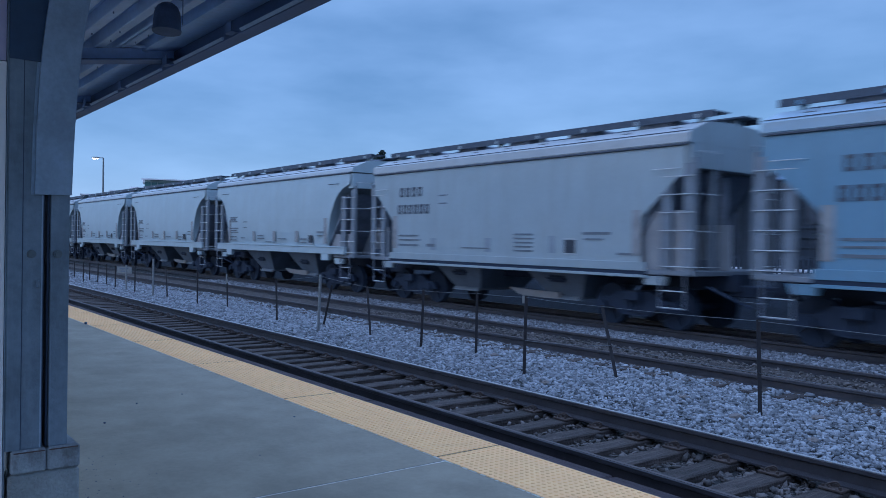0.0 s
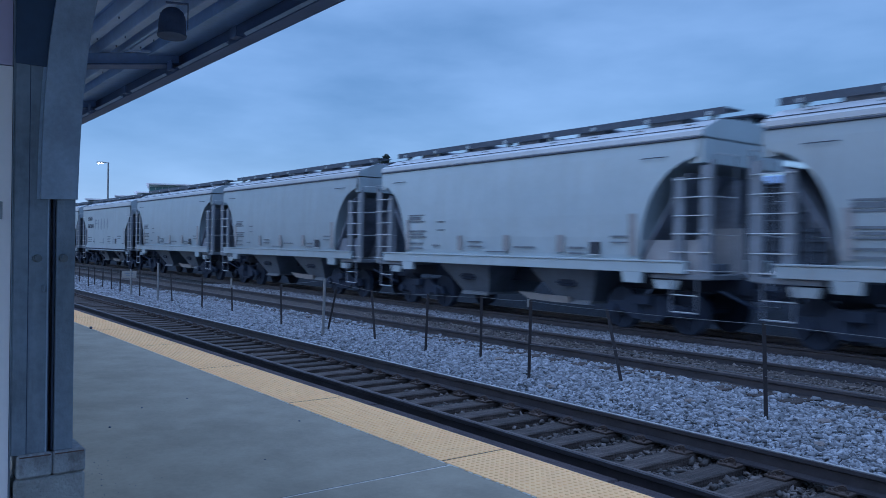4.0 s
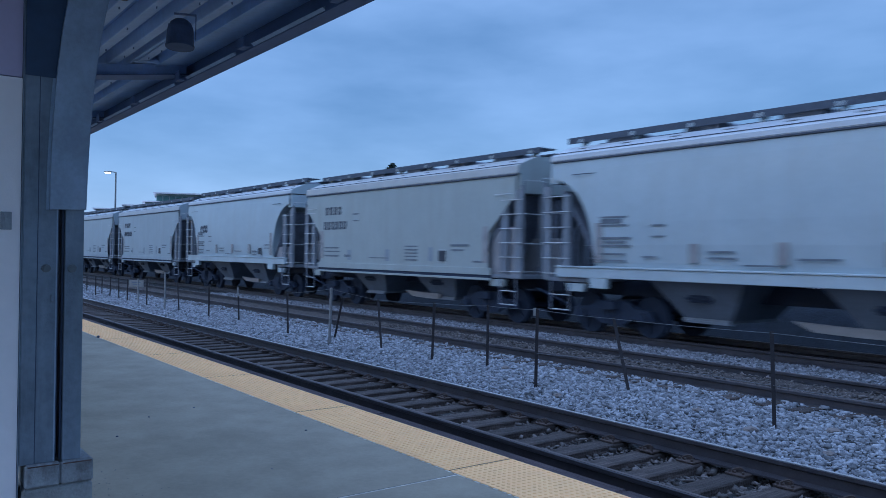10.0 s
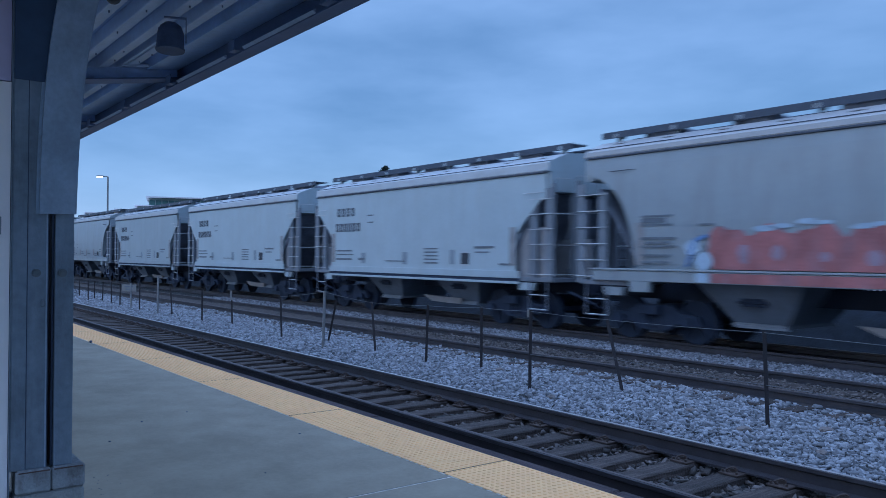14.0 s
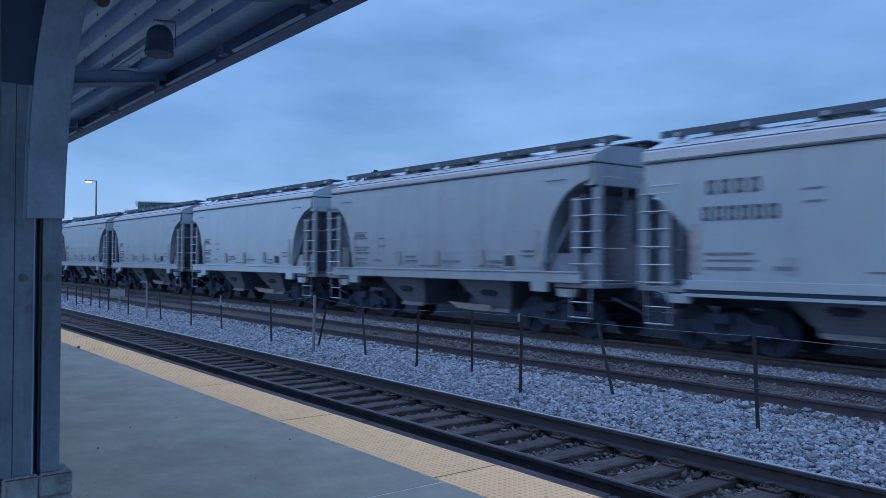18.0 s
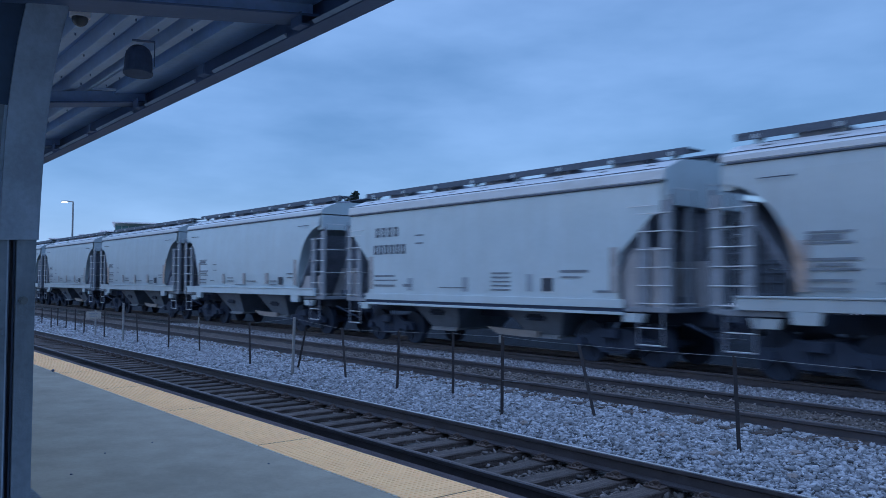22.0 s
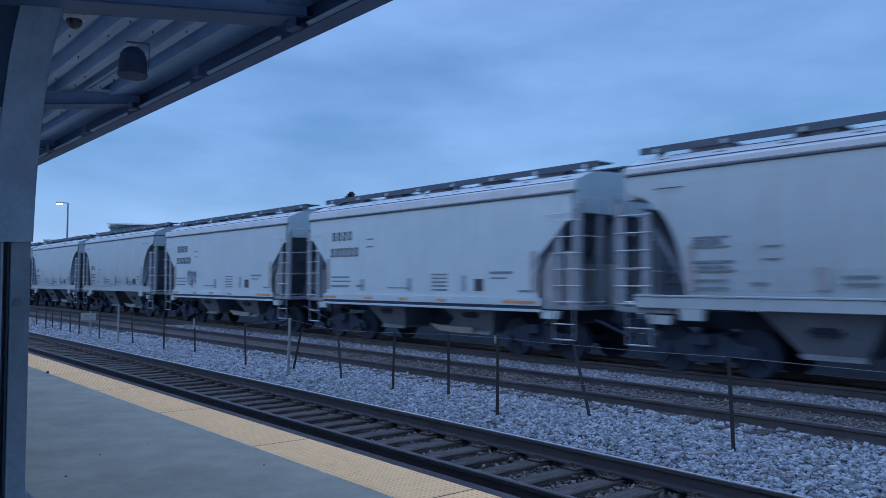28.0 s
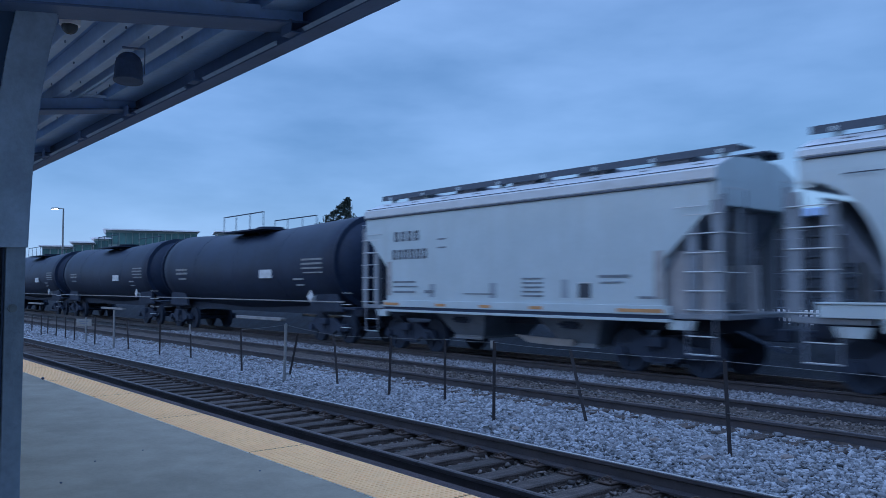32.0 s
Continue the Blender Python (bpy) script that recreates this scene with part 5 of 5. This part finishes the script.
bars("logo_line", [(-1.03, -0.6, 2.72, 2.84, YF), (-0.55, 0.99, 2.76, 2.80, YF)], M_STEN, train[11][0], "thin dark line under the logo")
# a red block painting along the lower side: one merged mass with a humped top, pale blobs on and in it
bm = B()
prism(bm, [(-2.45 + 4.55 * k / 60, 2.16 + 0.20 * abs(math.sin(k * 0.262 + 0.5)) + 0.05 * math.sin(k * 0.9) - 0.006 * max(0, k - 42)) for k in range(61)] + [(2.14, 1.9), (2.02, 1.56), (-2.40, 1.56), (-2.52, 1.9)], "y", YR - 0.008, YR)
part("sprayed_block", bm, M_GRAFR, train[18][0], "faded red sprayed block lettering")
for gx_, gz_, ga, gb in ((-2.85, 1.98, 0.20, 0.17), (-2.62, 1.72, 0.22, 0.20), (-1.34, 2.31, 0.24, 0.06), (-1.02, 2.35, 0.22, 0.05), (-0.55, 2.42, 0.20, 0.06), (-0.28, 2.39, 0.18, 0.045), (0.40, 2.31, 0.22, 0.055), (0.66, 2.35, 0.16, 0.04), (1.30, 2.20, 0.22, 0.07), (1.62, 2.12, 0.20, 0.055), (1.88, 2.03, 0.17, 0.05), (2.32, 1.68, 0.26, 0.14), (2.72, 1.74, 0.16, 0.10)):
    spray(train[18][0], "sprayed_outline", M_GRAFW, [(gx_, gz_, ga, gb)], YR - 0.011, "pale blue sprayed outline")
for gx_, gz_, ga, gb in ((-1.76, 1.86, 0.12, 0.20), (-1.10, 1.88, 0.13, 0.15), (-0.25, 1.80, 0.10, 0.10), (0.56, 1.78, 0.16, 0.14), (1.30, 1.80, 0.12, 0.16)):
    spray(train[18][0], "sprayed_counter", M_GRAFS, [(gx_, gz_, ga, gb)], YR - 0.011, "dusky blue sprayed patch within the red")
spray(train[18][0], "sprayed_block", M_GRAFR, [(2.38, 2.06, 0.24, 0.22)], YR - 0.004, "faded red sprayed end letter")
strokes(train[18][0], "sprayed_stroke", M_GRAFB, [[(2.0, 1.80), (2.3, 1.86), (2.75, 1.84)], [(-2.98, 1.62), (-2.80, 2.12), (-2.55, 2.2)]], YR - 0.016, 0.035, "blue sprayed stroke")
bars("sprayed_sill_patch", [(2.14, 2.45, 1.30, 1.48, -1.563), (2.75, 3.25, 1.32, 1.47, -1.563), (-2.78, -2.5, 1.30, 1.48, -1.563)], M_GRAFW, train[18][0], "pale blue sprayed patch on the sill")
bars("sprayed_sill", [(-2.45, 2.10, 1.30, 1.48, -1.563)], M_GRAFR, train[18][0], "faded red sprayed stretch of the sill")
strokes(train[15][0], "painted_logo", M_STEN, letters(-3.6, 2.75, 3, 0.3, 0.3, 3), YR, 0.05, "small black painted emblem")
strokes(train[34][0], "sprayed_lettering", M_GRAFD, letters(0.2, 1.85, 8, 0.42, 0.3, 5), YR, 0.03, "dark sprayed scrawl")
strokes(train[38][0], "sprayed_lettering", M_GRAFD, letters(-3.0, 1.95, 6, 0.16, 0.55, 8), YF, 0.03, "dark sprayed tangle")
for bx_, bz_, bw_, bh_ in ((-1.65, 1.80, 0.38, 0.20), (-0.78, 1.86, 0.34, 0.20), (-0.18, 1.84, 0.30, 0.22)):
    spray(train[41][0], "sprayed_fill", M_FADED, [(bx_, bz_, bw_, bh_)], YR, "thin grey sprayed filling")
strokes(train[41][0], "sprayed_lettering", M_GRAFD, [[(-1.25, 1.72), (-1.48, 1.60), (-1.83, 1.60), (-2.07, 1.74), (-2.05, 1.92), (-1.78, 2.02), (-1.41, 2.02), (-1.25, 1.92), (-1.48, 1.84), (-1.73, 1.82)],
    [(-1.13, 1.60), (-1.08, 1.90), (-0.88, 2.05), (-0.63, 2.04), (-0.55, 1.88), (-0.73, 1.76), (-0.53, 1.62)], [(-0.49, 1.9), (-0.33, 2.1), (-0.08, 2.06), (0.09, 1.88), (-0.03, 1.70), (0.15, 1.60)],
    [(0.57, 1.62), (0.87, 1.66), (0.99, 1.80), (1.27, 1.74)], [(1.62, 1.68), (1.79, 1.94), (1.97, 1.98), (2.03, 1.75)], [(3.42, 1.92), (3.97, 1.91)], [(3.57, 1.68), (4.17, 1.64)]] + letters(1.12, 1.70, 4, 0.36, 0.17, 12) + letters(2.72, 1.70, 2, 0.4, 0.16, 3), YR - 0.006, 0.032, "smudged dark sprayed lettering")
for k in (9, 11):
    for i in range(5):
        spray(train[k][0], "faded_lettering", M_FADED, [(-2.3 + i * 0.75, 2.8, 0.15, 0.40)], YF + 0.002, "faded pale painted-out lettering")
for k in (37, 38, 42):
    bars("orange_marker", [(-4.7, -4.0, 1.28, 1.35, -1.54), (-2.4, -2.0, 1.28, 1.35, -1.54), (-0.7, -0.3, 1.28, 1.35, -1.54), (1.0, 1.4, 1.28, 1.35, -1.54), (3.5, 4.6, 1.28, 1.35, -1.54)], M_ORANGE, train[k][0], "orange sill marker")


for k, ends in ((28, (-1,)), (31, (-1, 1))):
    for e in ends:
        bm = B()
        zs = np.linspace(1.62, 2.75, 9)
        edge_in = [end_x("round", z) - 0.04 - 0.17 * math.sin((z - 1.4) * 2.2) ** 2 for z in zs]
        prism(bm, [(e * (end_x("round", z) - 0.012), z) for z in zs] + [(e * a, z) for a, z in zip(edge_in[::-1], zs[::-1])], "y", YR - 0.003, YR + 0.012)
        part("rust_edge", bm, M_EDGERUST, train[k][0], "orange rust along the cut-out edge")


def tank_car():
    car = thing("tank_car", pose(-700, TRAIN_Y, 0), "black railway tank car with a railed platform on top", "tank car", "cars of the freight train")
    L, R, zc = 7.75, 1.53, 2.58
    top = zc + R - 0.16

    def sag(x):
        """The tank dips from both ends to its middle."""
        return 0.20 * (1 - min(1.0, abs(x) / 6.8))
    bm = B()
    n, rings = 36, []
    for x, r in [(-L, 0.25), (-L + 0.06, 0.7), (-L + 0.2, 1.1), (-L + 0.42, 1.36), (-L + 0.75, R)] + [(x, R) for x in np.linspace(-6.5, 6.5, 9)] + [(L - 0.75, R), (L - 0.42, 1.36), (L - 0.2, 1.1), (L - 0.06, 0.7), (L, 0.25)]:
        rings.append([bm.verts.new((x, r * math.cos(a * 2 * math.pi / n), zc - sag(x) + r * math.sin(a * 2 * math.pi / n))) for a in range(n)])
    for a, b in zip(rings, rings[1:]):
        for i in range(n):
            bm.faces.new((a[i], a[(i + 1) % n], b[(i + 1) % n], b[i]))
    bm.faces.new(rings[0])
    bm.faces.new(rings[-1])
    bmesh.ops.recalc_face_normals(bm, faces=bm.faces[:])
    part("tank", bm, M_TANK, car, smooth=True)
    for x in (-7.3, -3.6, 0.0, 3.6, 7.3):
        bm = B()
        rod(bm, (x - 0.03, 0, zc - sag(x)), (x + 0.03, 0, zc - sag(x)), R + 0.006, 36)
        part("weld_band", bm, M_TANK, car)
    bm = B()
    rod(bm, (0.2, 0, top - 0.1), (0.2, 0, top + 0.13), 0.48, 20)
    rod(bm, (0.2, 0, top + 0.13), (0.2, 0, top + 0.18), 0.52, 20)
    part("manway", bm, M_TANK, car)
    bm = B()
    box(bm, -1.6, 1.8, -1.15, 1.15, top - 0.02, top + 0.03)
    plat = part("top_platform", bm, M_TANK, car)
    for s in (-1, 1):
        bm = B()
        for x in (-1.6, -0.5, 0.7, 1.8):
            rod(bm, (x, s * 1.13, top), (x, s * 1.13, top + 0.62), 0.016, 6)
        rod(bm, (-1.6, s * 1.13, top + 0.62), (1.8, s * 1.13, top + 0.62), 0.022, 6)
        part("railing", bm, M_TANK, plat)
    for s in (-1, 1):
        bm = B()
        box(bm, -8.3, 8.3, s * 0.55 - 0.1, s * 0.55 + 0.1, 0.86, 1.15)
        part("sill", bm, M_TRUCK, car)
        bm = B()
        rod(bm, (-7.9, s * 1.5, 1.32), (7.9, s * 1.5, 1.32), 0.022, 6)
        part("grab_rail", bm, M_TANKS, car)
        bm = B()
        box(bm, 0.4, 3.9, s * 1.42 - 0.10, s * 1.42 + 0.10, 0.62, 0.72, 0.01)
        part("side_step", bm, M_TANKS, car, "pale side step under the tank")
        for e in (-1, 1):
            bm = B()
            prism(bm, [(e * 5.2, 1.0), (e * 7.2, 1.0), (e * 6.9, 1.7), (e * 5.5, 1.7)], "y", s * 1.1 - 0.05, s * 1.1 + 0.05)
            part("saddle", bm, M_TRUCK, car)
            bm = B()
            rungs(bm, e * 7.75, e * 8.25, s * 1.48, 0.55, 1.6, 4)
            part("side_ladder", bm, M_STENW, car)
    for e in (-1, 1):
        bm = B()
        box(bm, e * 7.6, e * 8.4, -1.45, 1.45, 1.10, 1.16)
        part("end_platform", bm, M_TRUCK, car)
        bm = B()
        box(bm, e * 8.3, e * 9.0, -0.13, 0.13, 0.74, 0.98, 0.02)
        part("coupler", bm, M_TRUCK, car)
    bm = B()
    for x0, x1, z0, z1 in ((-5.6, -4.4, 2.32, 2.40), (-5.6, -4.4, 2.48, 2.56), (-5.4, -4.6, 2.10, 2.16), (4.65, 5.3, 2.02, 2.08), (4.75, 5.25, 1.83, 1.88), (5.3, 6.6, 2.52, 2.58), (5.3, 6.6, 2.66, 2.72), (5.3, 6.6, 2.38, 2.43), (5.4, 6.6, 2.24, 2.28)):
        y = -math.sqrt(R * R - ((z0 + z1) / 2 - zc + sag(x0)) ** 2) - 0.006
        box(bm, x0, x1, y - 0.006, y + 0.02, z0, z1)
    tagged(part("stencil", bm, M_STENG, car, "faded grey stencilled lines"), kind="stuff")
    bm = B()
    box(bm, 2.3, 3.2, -R - 0.012, -R + 0.05, 2.10, 2.40, 0.003)
    part("data_panel", bm, M_STENW, car, "pale worn data panel")
    bm = B()
    rod(bm, (5.85, -1.47, 1.48), (5.85, -1.50, 1.48), 0.20, 4)
    box(bm, 5.82, 5.88, -1.49, -1.30, 1.30, 1.50)
    part("placard", bm, M_STENW, car, "pale diamond placard")
    truck(car, -6.2)
    truck(car, 6.2)
    return car


TANK_PITCH = 16.6
tail = gap_x(len(CARS))
tank = tank_car()
for i in range(4):
    train.append((tank if i == 0 else copy_thing(tank, pose(-700, TRAIN_Y, 0)), tail - TANK_PITCH * (i + 0.5)))

# ---- beyond the tracks ----
lamp = thing("street_lamp", pose(-68.3, 12.0, -0.42), "slim car-park lamp, lit, on a grey pole", "street lamp")
bm = B()
rod(bm, (0, 0, 0), (0, 0, 8.5), 0.10, 10, 0.06)
part("pole", bm, M_POSTG, lamp)
bm = B()
rod(bm, (0, 0, 8.5), (-0.35, -0.32, 8.54), 0.04, 6)
part("arm", bm, M_POSTG, lamp)
bm = B()
box(bm, -0.28, 0.28, -0.14, 0.14, -0.05, 0.06, 0.03)
head = part("lamp_head", bm, M_POSTG, lamp, at=pose(-0.52, -0.48, 8.54, 0, 0, 42))
bm = B()
box(bm, -0.24, 0.20, -0.12, 0.12, -0.12, -0.053, 0.02)
part("lamp_glass", bm, M_LAMPG, head, "warm glowing lamp glass")


def building(name, label, x, y, turn, w, d, h, storeys, bays, wall_mat):
    b = thing(name, pose(x, y, -0.42, 0, 0, turn), label, "building")
    bm = B()
    box(bm, -w / 2, w / 2, 0, d, 0, h)
    part("wall", bm, wall_mat, b)
    bm = B()
    box(bm, -w / 2 - 0.6, w / 2 + 0.6, -0.9, d + 0.5, h, h + 0.26)
    part("roof", bm, M_WALLW, b, "pale flat roof slab")
    sh = h / storeys
    first = None
    for i in range(storeys - 3 if storeys > 3 else 0, storeys):
        for j in range(bays):
            bw = w / bays
            m = pose(-w / 2 + (j + 0.5) * bw, -0.05, (i + 0.5) * sh)
            if first is None:
                bm = B()
                box(bm, -bw * 0.43, bw * 0.43, -0.06, 0.06, -sh * 0.33, sh * 0.36)
                first = part("window", bm, M_GLASS, b, at=m)
            else:
                again(first, m, b)
    return b


building("office_building", "flat-roofed green-glazed office building beyond the tracks", -170.5, 55.4, 72, 18.4, 14, 14.2, 4, 14, M_FACADE)
building("office_building", "long flat-roofed grey office wing beyond the tracks", -163.0, 72.5, 69, 10.5, 10, 14.2, 4, 8, M_FACADE2)
building("office_building", "low grey office block with a flat roof", -169.5, 41.0, 72, 3.4, 8, 11.1, 4, 2, M_FACADE2)
building("office_building", "narrow glazed stair block beside the offices", -173.5, 45.8, 72, 2.9, 8, 12.3, 4, 2, M_FACADE)
building("office_building", "long low grey office block with a flat roof", -177.5, 40.0, 72, 9.0, 8, 10.6, 3, 6, M_FACADE2)


def tree(x, y, h, spread, seed, label, lean=(0.0, 0.0), clumps=120, fine=1.0, taper=1.1):
    r = random.Random(seed)
    t = thing("tree", pose(x, y, -0.42), label, "tree")
    bm = B()
    rod(bm, (0, 0, 0), (0.15, 0, h * 0.55), 0.22, 8, 0.12)
    tips = []
    for i in range(11):
        a = i * 2.4
        z0 = h * r.uniform(0.25, 0.55)
        zt = r.uniform(0.5, 0.86)
        out = spread * min(1.0, (1 - zt) / 0.55) * r.uniform(0.4, 0.75)
        tip = Vector((out * math.cos(a) + lean[0] * h * (1 - zt), out * math.sin(a) + lean[1] * h * (1 - zt), h * zt))
        rod(bm, (0.08, 0, z0), tip, 0.07, 5, 0.02)
        tips.append(tip)
    tips.append(Vector((0.1, 0, h * 0.93)))
    rod(bm, (0.15, 0, h * 0.5), tips[-1], 0.1, 5, 0.02)
    part("trunk", bm, M_TRUNK, t)
    nr = np.random.RandomState(seed)
    C = []
    for i in range(clumps):     # clumps of leaves through a rounded, uneven crown
        f = i / (clumps - 1)
        zc = h * (0.30 + 0.68 * f ** 0.8)
        reach = spread * min(1.0, (1.0 - zc / h) / 0.55) ** taper * (0.25 + 0.75 * nr.rand() ** 0.6)
        a = i * 2.39996 + nr.uniform(-0.4, 0.4)
        size = nr.uniform(0.25, 0.60) * (1.25 - 0.85 * f) * (spread / 5) * fine
        k = int(170 * fine * (1.2 - 0.4 * f))
        C.append(np.array([reach * math.cos(a) + lean[0] * (h - zc), reach * math.sin(a) + lean[1] * (h - zc), min(zc, h - size * 0.8)]) + np.clip(nr.normal(0, 1, (k, 3)), -1.7, 1.7) * size * np.array([0.85, 0.85, 0.55]))
    C = np.concatenate(C)
    n = len(C)
    u = nr.normal(size=(n, 3))
    u /= np.linalg.norm(u, axis=1)[:, None]
    v = np.cross(u, nr.normal(size=(n, 3)))
    v /= np.linalg.norm(v, axis=1)[:, None]
    s = nr.uniform(0.08, 0.17, (n, 1)) * fine
    V = np.stack([C - u * s, C + v * s * 0.55, C + u * s, C - v * s * 0.55], 1).reshape(-1, 3)
    crown = mesh_np("crown", V, np.arange(n * 4).reshape(-1, 4), M_LEAF)
    crown.parent = t
    return t


# a low bank added as dark backing behind the train, and a pale picket railing on it
bx = np.concatenate([np.arange(14, -60, -0.5), np.arange(-60, -200, -5.0)])
by = np.array([11.6, 12.0, 12.4, 12.8, 13.2, 13.6, 14.0, 14.6, 16.0, 20.0, 24.0])
bz = np.array([-0.46, -0.34, -0.1, 0.2, 0.45, 0.65, 0.78, 0.84, 0.85, 0.6, -0.5])
BX, BY = np.meshgrid(bx, by, indexing="ij")
nb = np.random.RandomState(31)
BZ = bz[None, :] + nb.normal(0, 0.04, BX.shape)
vid = np.arange(BX.size).reshape(BX.shape)
M_BANK = material("dark_backing", (0.013, 0.017, 0.027), 0.95, 0, 0.5, 3, 0.8, 14, (0.018, 0.023, 0.026), 0.7, local=False)
bank = mesh_np("bank", np.stack([BX, BY, BZ], -1).reshape(-1, 3), np.stack([vid[:-1, :-1], vid[:-1, 1:], vid[1:, 1:], vid[1:, :-1]], -1).reshape(-1, 4), M_BANK)
tagged(bank, "low bank added as dark backing behind the far track", "bank", kind="structure")
M_BATTEN = material("dark_batten_paint", (0.045, 0.053, 0.070), 0.8, 0, 0.3, 3, local=False)
M_CLAD = material("dark_cladding", (0.030, 0.036, 0.050), 0.8, 0, 0.3, 3, 0.2, 40, local=False)
railing = tagged(new("railing"), "blue-grey picket railing behind the far track", "railing")
bm = B()
box(bm, -0.024, 0.024, -0.015, 0.015, 1.15, 1.90)
picket = None
for i in range(130):
    m = pose(4 - i * 0.14, 14.4, -0.42)
    if picket is None:
        picket = part("picket", bm, M_STEN, railing, at=m)
    else:
        again(picket, m, railing)
for z in (1.30, 1.52, 1.88):
    bm = B()
    box(bm, -15.5, 6.5, 14.42, 14.46, z - 0.42, z - 0.38)
    part("rail", bm, M_STEN, railing)
bm = B()
box(bm, -60, 10, 15.2, 15.4, 0.4, 1.19, 0.02)
parapet = tagged(part("parapet", bm, M_WALLW), "low pale rendered parapet wall behind the railing", "parapet", kind="structure")
depot = thing("depot_building", pose(-20, 26, -0.42), "long low dark-clad building behind the far track", "building")
bm = B()
box(bm, -30, 30, 0, 10, 0, 4.95)
part("wall", bm, M_CLAD, depot)
bm = B()
box(bm, -30.4, 30.4, -0.5, 10.4, 4.95, 5.28, 0.03)
part("roof", bm, M_BEAM, depot, "grey flat roof edge")
slat = None
for i in range(9):
    m = pose(0, -0.03, 1.4 + i * 0.4)
    if slat is None:
        bm = B()
        box(bm, -30, 30, -0.02, 0.02, -0.035, 0.035)
        slat = part("cladding_batten", bm, M_BATTEN, depot, at=m)
    else:
        again(slat, m, depot)
tree(-47.05, 25.4, 8.60, 5.8, 3, "dark leafy tree with an uneven pointed crown behind the freight train", (-0.27, -0.33), 150, 0.5, 1.5)
tree(-150.0, 22.0, 8.5, 6.0, 5, "distant dark leafy tree beside the offices")
tree(-140.0, 15.5, 7.5, 5.0, 6, "distant dark leafy tree near the car park")


# ---- motions ----
def motions():
    for car, x0 in train:
        walk(car, [(t, pose(x0 + run(t), TRAIN_Y, 0)) for t in range(0, 33, 2)])
        for wheel in [o for o in car.children if o.name.startswith("wheelset")]:
            lx = wheel.location.x
            rows, seen = [], 0.0
            steps = [f / 30 for f in range(0, 961) if -48 < x0 + lx + run(f / 30) < 3]
            if not steps:
                continue
            for t in [0.0] + steps + [32.0]:
                tt = min(max(t, steps[0]), steps[-1])
                rows.append((t, pose(lx, 0, 0.457) @ Matrix.Rotation((run(tt) - run(steps[0])) / 0.457, 4, "Y")))
            clean = [rows[0]] + [q for q in rows[1:-1] if 0 < q[0] < 32] + [rows[-1]]
            walk(wheel, clean)


motions()
